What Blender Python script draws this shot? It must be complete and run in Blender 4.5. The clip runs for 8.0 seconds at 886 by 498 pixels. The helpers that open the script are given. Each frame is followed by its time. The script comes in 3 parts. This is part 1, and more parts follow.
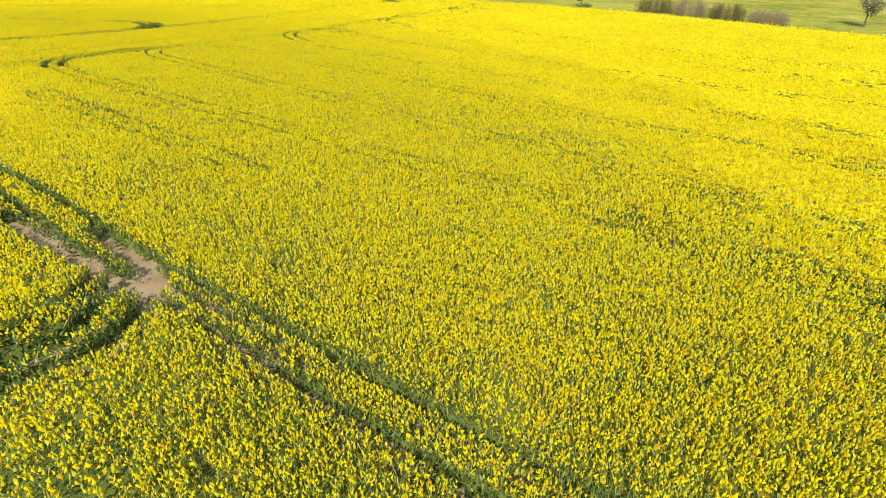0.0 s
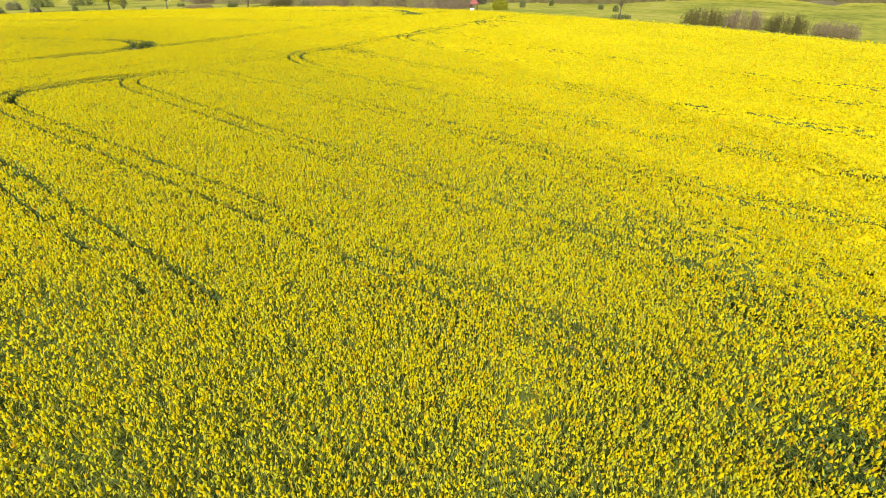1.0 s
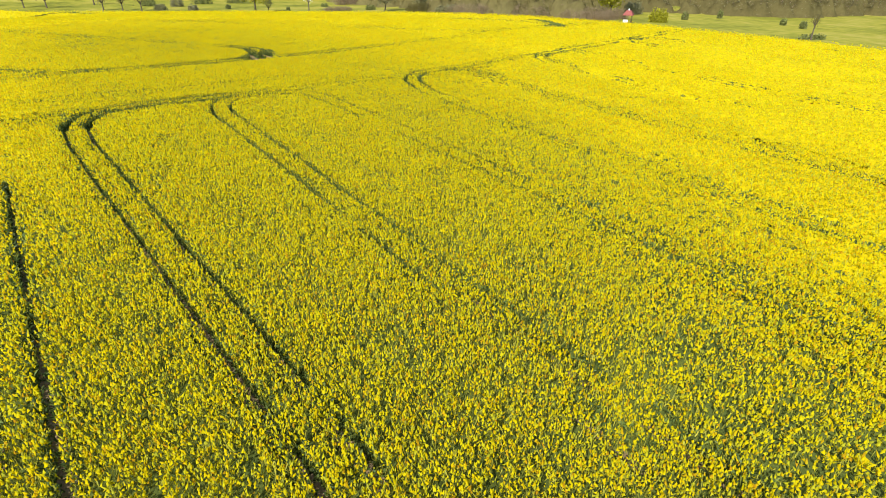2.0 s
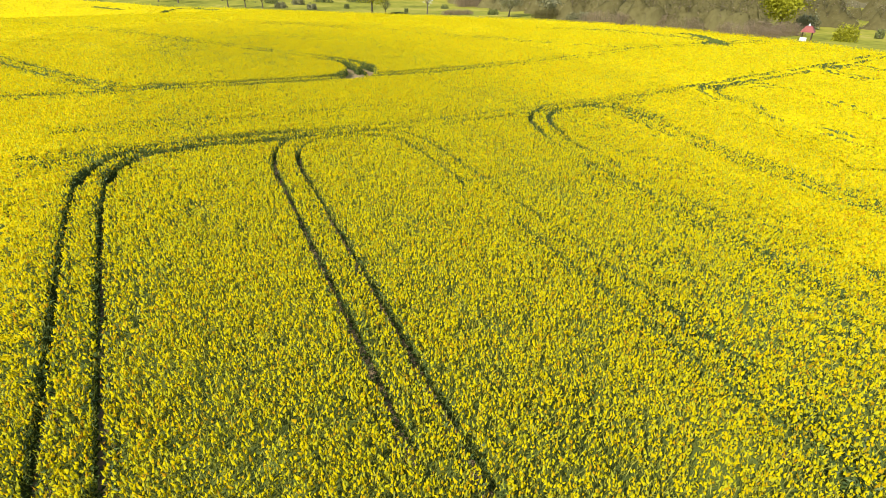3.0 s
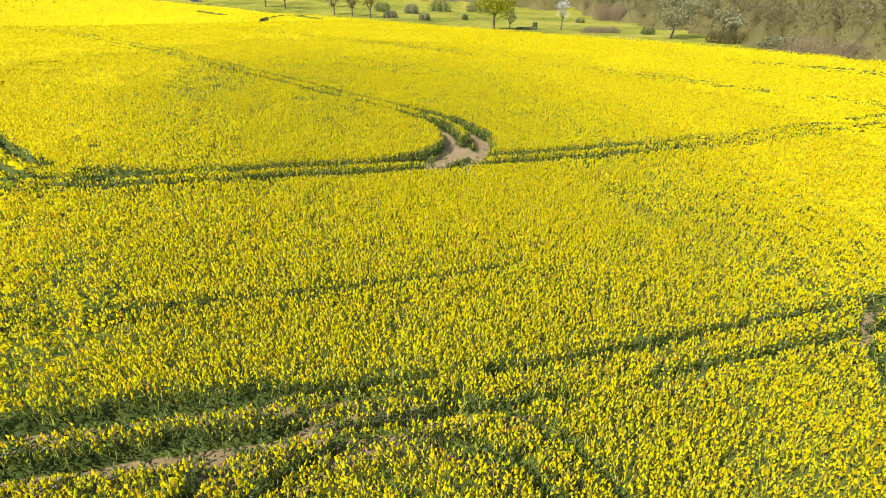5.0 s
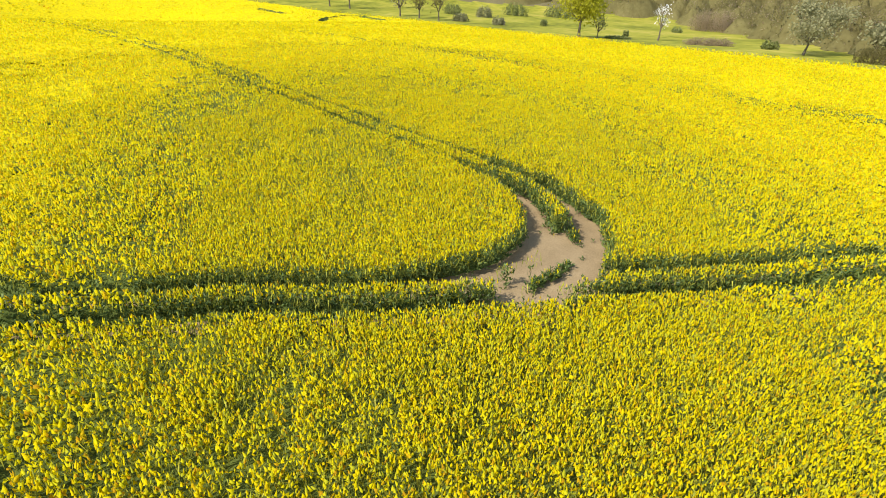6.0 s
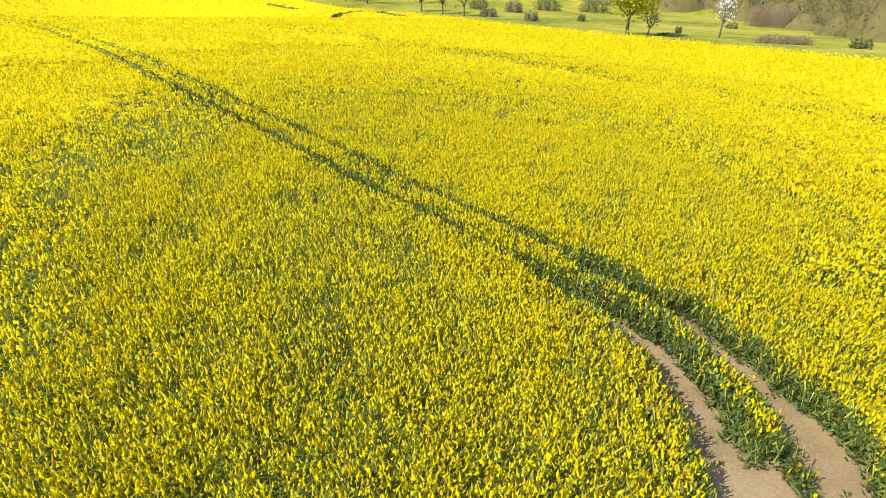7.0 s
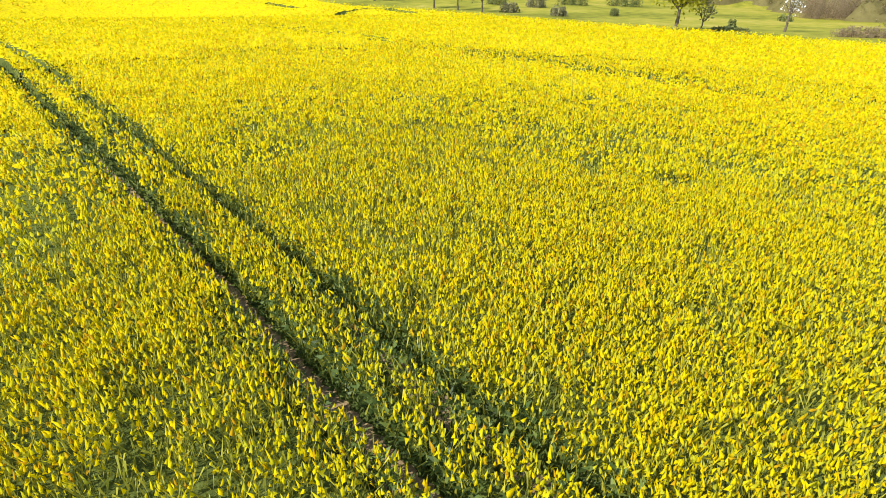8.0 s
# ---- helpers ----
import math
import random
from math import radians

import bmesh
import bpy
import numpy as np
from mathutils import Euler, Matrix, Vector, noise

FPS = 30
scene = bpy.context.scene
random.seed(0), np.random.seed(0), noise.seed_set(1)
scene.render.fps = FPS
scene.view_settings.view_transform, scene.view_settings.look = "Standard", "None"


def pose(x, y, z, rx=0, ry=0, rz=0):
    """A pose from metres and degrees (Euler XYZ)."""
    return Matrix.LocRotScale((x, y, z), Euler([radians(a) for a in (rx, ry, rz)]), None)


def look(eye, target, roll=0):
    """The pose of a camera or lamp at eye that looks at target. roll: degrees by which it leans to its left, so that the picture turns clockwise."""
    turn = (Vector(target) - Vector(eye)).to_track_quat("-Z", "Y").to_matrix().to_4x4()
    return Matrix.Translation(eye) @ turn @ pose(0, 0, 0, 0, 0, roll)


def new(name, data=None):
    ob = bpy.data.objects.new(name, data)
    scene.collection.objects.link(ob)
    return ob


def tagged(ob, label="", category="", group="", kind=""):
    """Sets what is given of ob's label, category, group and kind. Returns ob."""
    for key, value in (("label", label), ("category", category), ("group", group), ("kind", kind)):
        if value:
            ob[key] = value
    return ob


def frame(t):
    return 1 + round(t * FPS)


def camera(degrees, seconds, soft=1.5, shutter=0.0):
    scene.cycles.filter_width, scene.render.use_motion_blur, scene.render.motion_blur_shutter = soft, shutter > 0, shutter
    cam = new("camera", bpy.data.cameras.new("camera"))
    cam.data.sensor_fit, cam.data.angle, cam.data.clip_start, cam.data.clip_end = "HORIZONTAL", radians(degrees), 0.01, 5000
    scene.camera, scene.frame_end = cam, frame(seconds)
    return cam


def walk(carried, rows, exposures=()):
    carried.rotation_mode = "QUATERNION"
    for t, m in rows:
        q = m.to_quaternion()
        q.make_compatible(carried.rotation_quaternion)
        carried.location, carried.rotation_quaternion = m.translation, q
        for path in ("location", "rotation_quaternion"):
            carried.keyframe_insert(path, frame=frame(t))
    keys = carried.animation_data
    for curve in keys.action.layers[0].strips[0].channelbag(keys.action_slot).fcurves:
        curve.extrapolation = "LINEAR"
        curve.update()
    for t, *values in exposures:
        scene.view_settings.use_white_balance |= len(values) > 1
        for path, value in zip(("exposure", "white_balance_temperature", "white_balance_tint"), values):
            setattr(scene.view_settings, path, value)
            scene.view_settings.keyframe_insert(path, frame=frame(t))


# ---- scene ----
cam = camera(76.5, 8.0, soft=0.9)
PATH = [
    (0, (-11.76, -59.22, 16.28), (-7.994, -51.452, 11.232), 0.16),
    (0.5, (-8.76, -51.61, 15.90), (-4.970, -43.811, 10.916), -0.12),
    (1, (-5.84, -43.84, 15.69), (-2.348, -35.892, 10.736), -0.39),
    (1.2, (-4.71, -40.79, 15.66), (-1.503, -32.728, 10.699), -0.51),
    (1.5, (-2.81, -36.56, 15.71), (-0.131, -28.295, 10.759), -0.68),
    (2, (-0.04, -28.21, 15.75), (1.501, -19.652, 10.819), -0.42),
    (2.2, (0.82, -24.54, 15.71), (1.897, -15.905, 10.782), -0.36),
    (3.3, (0.86, -3.06, 14.98), (0.395, 5.630, 10.048), -0.26),
    (3.5, (0.60, 0.50, 14.82), (-0.030, 9.185, 9.906), -0.31),
    (4, (-0.55, 9.76, 14.44), (-1.471, 18.420, 9.522), -0.42),
    (4.5, (-2.09, 18.20, 13.97), (-3.371, 26.826, 9.086), -0.29),
    (4.7, (-2.88, 21.76, 13.75), (-4.400, 30.357, 8.876), -0.33),
    (5.8, (-8.66, 43.46, 11.02), (-11.409, 51.788, 6.219), 0.50),
    (6, (-9.75, 46.81, 10.65), (-12.625, 55.103, 5.853), 0.51),
    (6.5, (-12.90, 54.43, 9.70), (-15.960, 62.633, 4.876), 0.17),
    (7, (-16.51, 62.04, 8.62), (-19.682, 70.186, 3.772), 0.02),
    (7.2, (-17.97, 64.62, 8.18), (-21.183, 72.764, 3.336), -0.12),
    (7.4, (-19.40, 67.43, 7.71), (-22.659, 75.546, 2.857), -0.40),
    (7.5, (-20.06, 69.02, 7.43), (-23.323, 77.126, 2.576), -0.56),
    (7.6, (-20.82, 70.65, 7.17), (-24.122, 78.747, 2.318), -0.69),
    (7.8, (-22.21, 73.83, 6.60), (-25.577, 81.903, 1.756), -0.84),
    (8, (-23.89, 76.76, 6.15), (-27.244, 84.832, 1.295), -1.09),
]
# The camera's own exposure, in stops, drifts a little on the way.
EXPOSURES = [(0.0, 0.74), (1.0, 0.66), (2.2, 0.63), (3.5, 0.74), (4.5, 0.80), (6.0, 0.78), (6.5, 0.89), (7.0, 0.90), (7.5, 0.88), (8.0, 0.83)]
walk(cam, [(t, look(eye, target, roll)) for t, eye, target, roll in PATH], EXPOSURES)

# ---- sky and sun ----
SUN_AZ = (-0.57, -0.82)          # the way towards the sun, seen from above
SUN_EL = 45.0
world = bpy.data.worlds.new("sky")
world.use_nodes = True
scene.world = world
wn, wl = world.node_tree.nodes, world.node_tree.links
sky = wn.new("ShaderNodeTexSky")
sky.sky_type = "NISHITA"
sky.sun_disc = False
sky.sun_elevation = radians(SUN_EL)
sky.sun_rotation = math.atan2(SUN_AZ[0], SUN_AZ[1])
wn["Background"].inputs["Strength"].default_value = 0.15
wl.new(sky.outputs["Color"], wn["Background"].inputs["Color"])

sun_data = bpy.data.lights.new("sun", "SUN")
sun_data.energy, sun_data.angle, sun_data.color = 4.3, radians(0.5), (1.0, 0.95, 0.87)
sun = new("sun", sun_data)
_up = math.tan(radians(SUN_EL)) * math.hypot(*SUN_AZ)
sun.matrix_world = look((SUN_AZ[0] * 100, SUN_AZ[1] * 100, _up * 100), (0, 0, 0))


# ---- materials ----
def material(name, ramp, rough=0.8, scale=3.0, fine=40.0, bump=0.3, depth=0.02, mix=0.35, island=0.0, glow=0.0, spec=0.2, metal=0.0):
    """A node material: a colour ramp over coarse and fine noise in metres, with relief; island: how much each loose
    piece differs; glow: the share of light that passes through thin leaves and petals."""
    m = bpy.data.materials.new(name)
    m.use_nodes = True
    n, l = m.node_tree.nodes, m.node_tree.links
    p = n["Principled BSDF"]
    p.inputs["Roughness"].default_value = rough
    p.inputs["Specular IOR Level"].default_value = spec
    p.inputs["Metallic"].default_value = metal
    co = n.new("ShaderNodeTexCoord")
    big, small = n.new("ShaderNodeTexNoise"), n.new("ShaderNodeTexNoise")
    for tex, s in ((big, 1.0 / scale), (small, fine)):
        tex.inputs["Scale"].default_value = s
        tex.inputs["Detail"].default_value = 4.0
        l.new(co.outputs["Object"], tex.inputs["Vector"])
    blend = n.new("ShaderNodeMix")
    blend.inputs[0].default_value = mix
    l.new(big.outputs["Fac"], blend.inputs[2])
    l.new(small.outputs["Fac"], blend.inputs[3])
    value = blend.outputs[0]
    if island:
        geo = n.new("ShaderNodeNewGeometry")
        two = n.new("ShaderNodeMix")
        two.inputs[0].default_value = island
        l.new(value, two.inputs[2])
        l.new(geo.outputs["Random Per Island"], two.inputs[3])
        value = two.outputs[0]
    col = n.new("ShaderNodeValToRGB")
    el = col.color_ramp.elements
    for k, (at, rgb) in enumerate(ramp):
        e = el[k] if k < 2 else el.new(at)
        e.position, e.color = at, (*rgb, 1)
    l.new(value, col.inputs["Fac"])
    l.new(col.outputs["Color"], p.inputs["Base Color"])
    if bump:
        b = n.new("ShaderNodeBump")
        b.inputs["Strength"].default_value, b.inputs["Distance"].default_value = bump, depth
        l.new(small.outputs["Fac"], b.inputs["Height"])
        l.new(b.outputs["Normal"], p.inputs["Normal"])
    if glow:
        t = n.new("ShaderNodeBsdfTranslucent")
        l.new(col.outputs["Color"], t.inputs["Color"])
        s = n.new("ShaderNodeMixShader")
        s.inputs[0].default_value = glow
        l.new(p.outputs[0], s.inputs[1])
        l.new(t.outputs[0], s.inputs[2])
        l.new(s.outputs[0], n["Material Output"].inputs["Surface"])
    return m


PETAL = material("rape_petals", [(0.12, (0.45, 0.46, 0.035)), (0.3, (0.635, 0.59, 0.014)), (0.5, (0.74, 0.627, 0.004)), (0.74, (0.745, 0.585, 0.004)), (0.86, (0.54, 0.32, 0.012))],
                 rough=0.6, scale=14, fine=9, bump=0, island=0.75, glow=0.5, spec=0.03)
LEAF = material("rape_stems_and_leaves", [(0.2, (0.17, 0.185, 0.028)), (0.5, (0.35, 0.355, 0.045)), (0.85, (0.52, 0.49, 0.065))],
                rough=0.55, scale=9, fine=12, bump=0, island=0.7, glow=0.38, spec=0.15)
# Bluish lower-leaf green, deepened to put the shade of crop walls and marks into it.
LOWER = material("lower_leaves_with_shade", [(0.2, (0.04, 0.068, 0.018)), (0.6, (0.105, 0.155, 0.036)), (0.85, (0.2, 0.255, 0.06))],
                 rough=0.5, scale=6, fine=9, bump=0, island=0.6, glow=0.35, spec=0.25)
# One colour averaging petals, green and the shade in the gaps between heads.
BLOOM = material("closed_bloom", [(0.34, (0.34, 0.29, 0.009)), (0.46, (0.47, 0.38, 0.005)), (0.62, (0.58, 0.45, 0.004))], rough=0.9, scale=9, fine=1.6, bump=0.3, depth=0.3, mix=0.7, spec=0.02)
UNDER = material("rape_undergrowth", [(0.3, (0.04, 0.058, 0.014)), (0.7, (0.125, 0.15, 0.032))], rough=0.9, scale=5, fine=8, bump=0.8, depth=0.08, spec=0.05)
SOIL = material("dry_soil", [(0.25, (0.13, 0.088, 0.042)), (0.5, (0.245, 0.176, 0.09)), (0.8, (0.36, 0.268, 0.145))],
                rough=0.95, scale=1.7, fine=14, bump=0.35, depth=0.05, mix=0.45)
MEADOW = material("meadow_grass", [(0.32, (0.105, 0.112, 0.016)), (0.46, (0.2, 0.203, 0.024)), (0.56, (0.275, 0.255, 0.034)), (0.7, (0.36, 0.3, 0.075))],
                  rough=0.95, scale=17, fine=0.35, bump=0.6, depth=0.2, mix=0.45, spec=0.05)
LITTER = material("woodland_floor", [(0.3, (0.09, 0.075, 0.035)), (0.7, (0.17, 0.145, 0.065))], rough=0.95, scale=12, fine=1.5, bump=0.5, depth=0.2)
BARK = material("grey_brown_bark", [(0.3, (0.075, 0.06, 0.04)), (0.7, (0.16, 0.13, 0.09))], rough=0.9, scale=1.0, fine=12, bump=0.6)
TWIG = material("bare_twigs", [(0.2, (0.165, 0.14, 0.05)), (0.6, (0.21, 0.182, 0.066)), (0.9, (0.255, 0.226, 0.085))], rough=0.9, scale=25, fine=2, bump=0, island=0.4, glow=0.55, spec=0.05)
ROSY = material("budding_twigs", [(0.2, (0.27, 0.2, 0.115)), (0.7, (0.38, 0.295, 0.18))], rough=0.9, scale=8, fine=2, bump=0, island=0.5, glow=0.5)
FRESH = material("young_leaves", [(0.2, (0.26, 0.25, 0.014)), (0.6, (0.41, 0.395, 0.023)), (0.9, (0.52, 0.5, 0.04))], rough=0.6, scale=4, fine=3, bump=0, island=0.5, glow=0.5)
GREEN = material("bush_leaves", [(0.2, (0.13, 0.15, 0.04)), (0.8, (0.27, 0.29, 0.09))], rough=0.6, scale=4, fine=3, bump=0, island=0.5, glow=0.35)
SILVER = material("willow_leaves", [(0.2, (0.19, 0.182, 0.08)), (0.8, (0.33, 0.315, 0.16))], rough=0.6, scale=4, fine=3, bump=0, island=0.5, glow=0.4)
HAZEWOOD = material("bare_crowns", [(0.3, (0.135, 0.113, 0.042)), (0.5, (0.185, 0.16, 0.06)), (0.72, (0.25, 0.22, 0.085))], rough=0.95, scale=6, fine=0.9, bump=0.5, depth=0.25, mix=0.55, island=0.3, glow=0.45, spec=0.02)
BLOSSOM = material("white_blossom", [(0.2, (0.55, 0.53, 0.48)), (0.8, (0.85, 0.84, 0.8))], rough=0.6, scale=3, fine=3, bump=0, island=0.5, glow=0.3)
ROOFRED = material("red_roof_boards", [(0.3, (0.19, 0.05, 0.04)), (0.7, (0.28, 0.085, 0.07))], rough=0.7, scale=0.8, fine=9, bump=0.3)
PLANK = material("brown_planks", [(0.3, (0.07, 0.045, 0.028)), (0.7, (0.15, 0.1, 0.06))], rough=0.8, scale=0.8, fine=9, bump=0.3)
CARBODY = material("dark_blue_paint", [(0.3, (0.03, 0.045, 0.09)), (0.7, (0.05, 0.07, 0.13))], rough=0.25, scale=1, fine=6, bump=0, spec=0.6)
RUBBER = material("black_rubber", [(0.3, (0.015, 0.015, 0.015)), (0.7, (0.03, 0.03, 0.03))], rough=0.8, scale=1, fine=20, bump=0.2)
GLASS = material("dark_window_glass", [(0.3, (0.02, 0.025, 0.03)), (0.7, (0.03, 0.035, 0.04))], rough=0.05, scale=1, fine=5, bump=0, spec=0.7)
WHITE = material("white_board", [(0.3, (0.68, 0.67, 0.64)), (0.7, (0.8, 0.8, 0.78))], rough=0.5, scale=0.6, fine=9, bump=0.1)


# ---- helpers for building ----
def part(name, bm, mat, parent=None, label=""):
    me = bpy.data.meshes.new(name)
    bm.to_mesh(me)
    bm.free()
    me.materials.append(mat)
    ob = new(name, me)
    if parent:
        ob.parent = parent
    return tagged(ob, label) if label else ob


def sheet(name, verts, faces, mats, index=None, parent=None):
    """A mesh from arrays: verts (n, 3), faces (m, 4)."""
    me = bpy.data.meshes.new(name)
    verts, faces = np.ascontiguousarray(verts, np.float32), np.ascontiguousarray(faces, np.int32)
    k = faces.shape[1]
    me.vertices.add(len(verts))
    me.vertices.foreach_set("co", verts.ravel())
    me.loops.add(faces.size)
    me.loops.foreach_set("vertex_index", faces.ravel())
    me.polygons.add(len(faces))
    me.polygons.foreach_set("loop_start", np.arange(0, faces.size, k, dtype=np.int32))
    me.polygons.foreach_set("loop_total", np.full(len(faces), k, np.int32))
    for m in mats:
        me.materials.append(m)
    if index is not None:
        me.polygons.foreach_set("material_index", np.ascontiguousarray(index, np.int32))
    me.update(calc_edges=True)
    ob = new(name, me)
    if parent:
        ob.parent = parent
    return ob


RNG = np.random.default_rng(7)


def smooth(a, lo, hi):
    k = np.clip((np.asarray(a, float) - lo) / (hi - lo), 0.0, 1.0)
    return k * k * (3 - 2 * k)


_TABLE = np.random.default_rng(3).random((256, 256))


def rough_field(x, y, size, shift=0):
    """Soft value noise from 0 to 1 with blobs of the given size in metres."""
    u, v = np.asarray(x, float) / size + 31.7 * shift + 500, np.asarray(y, float) / size + 17.3 * shift + 500
    i, j = np.floor(u).astype(int), np.floor(v).astype(int)
    a, b = u - i, v - j
    a, b = a * a * (3 - 2 * a), b * b * (3 - 2 * b)
    t = lambda p, q: _TABLE[p % 256, q % 256]
    return (t(i, j) * (1 - a) + t(i + 1, j) * a) * (1 - b) + (t(i, j + 1) * (1 - a) + t(i + 1, j + 1) * a) * b


def land(x, y):
    """Height of the ground: a slope that falls to the north-east, a rounded brow, a hollow behind it and the far hillsides."""
    x, y = np.asarray(x, float), np.asarray(y, float)
    q = 0.85 * y - 0.5 * x
    left = 1 - smooth(x + 0.25 * (y - 200), -100, -50)
    brow = 185 + 20 * left
    drop = 5.9e-4 * np.maximum(0, np.minimum(q, brow) - 110) ** 2 + 0.02 * np.maximum(0, q - brow) * (1 - left)
    hollow = 9.0 * np.exp(-(((x + 153) / 42) ** 2) - ((y - 170) / 44) ** 2)
    rise = 1.3 * smooth(x, -10, 45) * smooth(y, 30, 85)
    hill = np.minimum(0.16 * np.maximum(0, np.hypot(x + 10, y) - 290), 60)
    far = np.hypot(x, y)
    slope = (-0.0401 * x - 0.0337 * y) * np.where(far > 300, 300 / np.maximum(far, 1), 1)
    return slope - 0.9 - drop - hollow + rise + hill


# ---- the field's plan ----
FIELD = [(-220, -160), (-330, 250), (-200, 238), (-165, 236), (-145, 231), (-124, 226), (-108, 217), (-95, 213), (-76, 203), (-57, 190), (-38, 170), (-22, 163), (8, 153), (32, 142), (54, 133),
         (73.5, 118.5), (87, 101.5), (108, 72), (126, 46), (136, 18), (146, -40), (150, -160)]


def in_field(x, y):
    x, y = np.asarray(x, float), np.asarray(y, float)
    inside = np.zeros(x.shape, bool)
    for (xa, ya), (xb, yb) in zip(FIELD, FIELD[1:] + FIELD[:1]):
        if ya != yb:
            inside ^= ((ya > y) != (yb > y)) & (x < (xb - xa) * (y - ya) / (yb - ya) + xa)
    return inside


def curve(points, step=0.2):
    """A smooth line through a few points, sampled evenly."""
    p = np.array(points, float)
    p = np.vstack([2 * p[0] - p[1], p, 2 * p[-1] - p[-2]])
    out = []
    for a, b, c, d in zip(p, p[1:], p[2:], p[3:]):
        k = np.linspace(0, 1, max(2, int(np.hypot(*(c - b)) / step)), endpoint=False)[:, None]
        out.append(0.5 * (2 * b + (c - a) * k + (2 * a - 5 * b + 4 * c - d) * k**2 + (3 * b - a - 3 * c + d) * k**3))
    return np.vstack(out)


def straight(x, y, dx, dy, length):
    """The far end of a tramline from (x, y)."""
    k = length / math.hypot(dx, dy)
    return (x + dx * k, y + dy * k)


# Tramlines: centre line, half the gap of one wheel, how bare the two wheels are.
GAUGE = 1.85
HEAD_A = [(-70, 12), (-45, 24), (-32, 30), (-22.3, 34.6), (-15, 38.6), (-7, 42.3), (0, 46.2), (10, 52), (24, 60), (44, 73), (63, 86.5), (84, 104)]
HEAD_B = [(-80, 28), (-60, 41), (-45, 49.5), (-31, 56.3), (-22.7, 61.2), (-19, 62.8), (-10, 68.1), (-4.6, 71.1), (5.4, 77.1), (9, 79.4)]
HEAD_B_EAST = [(5.4, 77.1), (20, 87), (34, 97.5), (50, 107), (66, 116)]
ARC_B = [(-118, 124), (-95, 115), (-66, 102.7), (-50, 95.0), (-36, 88.2), (-29, 84.6), (-22.5, 81.6), (-19.8, 80.5), (-18, 79.6)]
TURN_B = [(-18.6, 79.9), (-17, 79), (-15, 77.8), (-13.5, 75.8), (-12.4, 73.3), (-12.1, 70.5), (-12.3, 69)]
ARC_L = [(-95, 88), (-78, 79), (-61, 69), (-51, 62.6), (-44.5, 58.6), (-38, 56), (-30, 57)]
FAR_B = [(-80, 137), (-60, 131), (-44, 126), (-24, 121), (-10, 117), (3, 111.5), (15, 107), (26, 101), (36, 98.5)]
ARC_C = [(20, 128), (36, 124), (46, 118.5), (51.5, 111.5), (50, 106)]
LANE_0 = [(-24.5, 13), (-17.8, -0.5), straight(-17.8, -0.5, 0.45, -0.893, 23)]
LANE_1 = [(-12, 40), (-16, 38.2), (-20, 36.2), (-23.6, 33), (-24.6, 29.2), (-22.5, 23.5), (-18.0, 15.1), (-3.0, -12.0), (-0.65, -16.4)]
LANE_1_FAINT = [(-0.65, -16.4), (0.3, -18.2), straight(-3.0, -12.0, 0.47, -0.883, 60)]
LANE_2 = [(0.2, 5.1), (-9.4, 26.2), (-11.7, 31.3), (-12.7, 35), (-12.3, 37.8), (-10.2, 40), (-6.7, 41), (-3.9, 40.4)]
LANE_2_FAINT = [(0.2, 5.1), (7.1, -10.1), straight(7.1, -10.1, 0.43, -0.903, 60)]
LANE_3 = [(-3.9, 40.4), (-2.0, 38.2), (0.2, 34.3), (2.3, 30), (4.3, 26), (20.3, -7), straight(20.3, -7, 0.45, -0.893, 60)]
LANE_4 = [straight(23, 14, 0.45, -0.893, 80), (23, 14), (12.5, 36), (10, 44), (9.8, 49), (11.8, 52.4), (16, 54.4), (20, 52.3), (23.5, 44), (36, 19), straight(36, 19, 0.45, -0.893, 70)]
LANE_6 = [straight(45, 35, 0.45, -0.893, 80), (45, 35), (35, 56), (33, 62), (34.5, 66), (39, 68.4), (44, 66), (48, 57), (60, 33), straight(60, 33, 0.45, -0.893, 80)]
TURN_4 = [(10.4, 43), (9.7, 47), (10.2, 50.4), (12.2, 53), (16, 54.6), (20, 53.8), (22.4, 50)]
TURN_6 = [(33.5, 60), (33, 63), (35, 66.6), (39, 68.6), (43, 67.2)]
TURN_1 = [(-13, 39.6), (-16, 38.2), (-20, 36.2), (-23.6, 33), (-24.6, 29.2), (-23.6, 26)]
LANE_8 = [(60, 74), (58.5, 80), (61, 84), (66, 85), (70, 80)]
LANE_W = [(-60, 55), (-48, 28), (-32, 0), (-22.2, -17.6), (-16, -30), (-8.2, -44.6), straight(-8.2, -44.6, 0.48, -0.877, 40)]
LOOP_W = [(-14.8, -32.8), (-15.5, -34.6), (-16.2, -36.3), (-17.2, -37.5), (-18.8, -38.3), (-22, -39.4), (-36, -44), (-60, -53)]
MIDLINE = [(-52, 27), (-35.5, 36.8), (-28, 41), (-20.7, 44), (-11.7, 48.6), (-6, 52.2)]
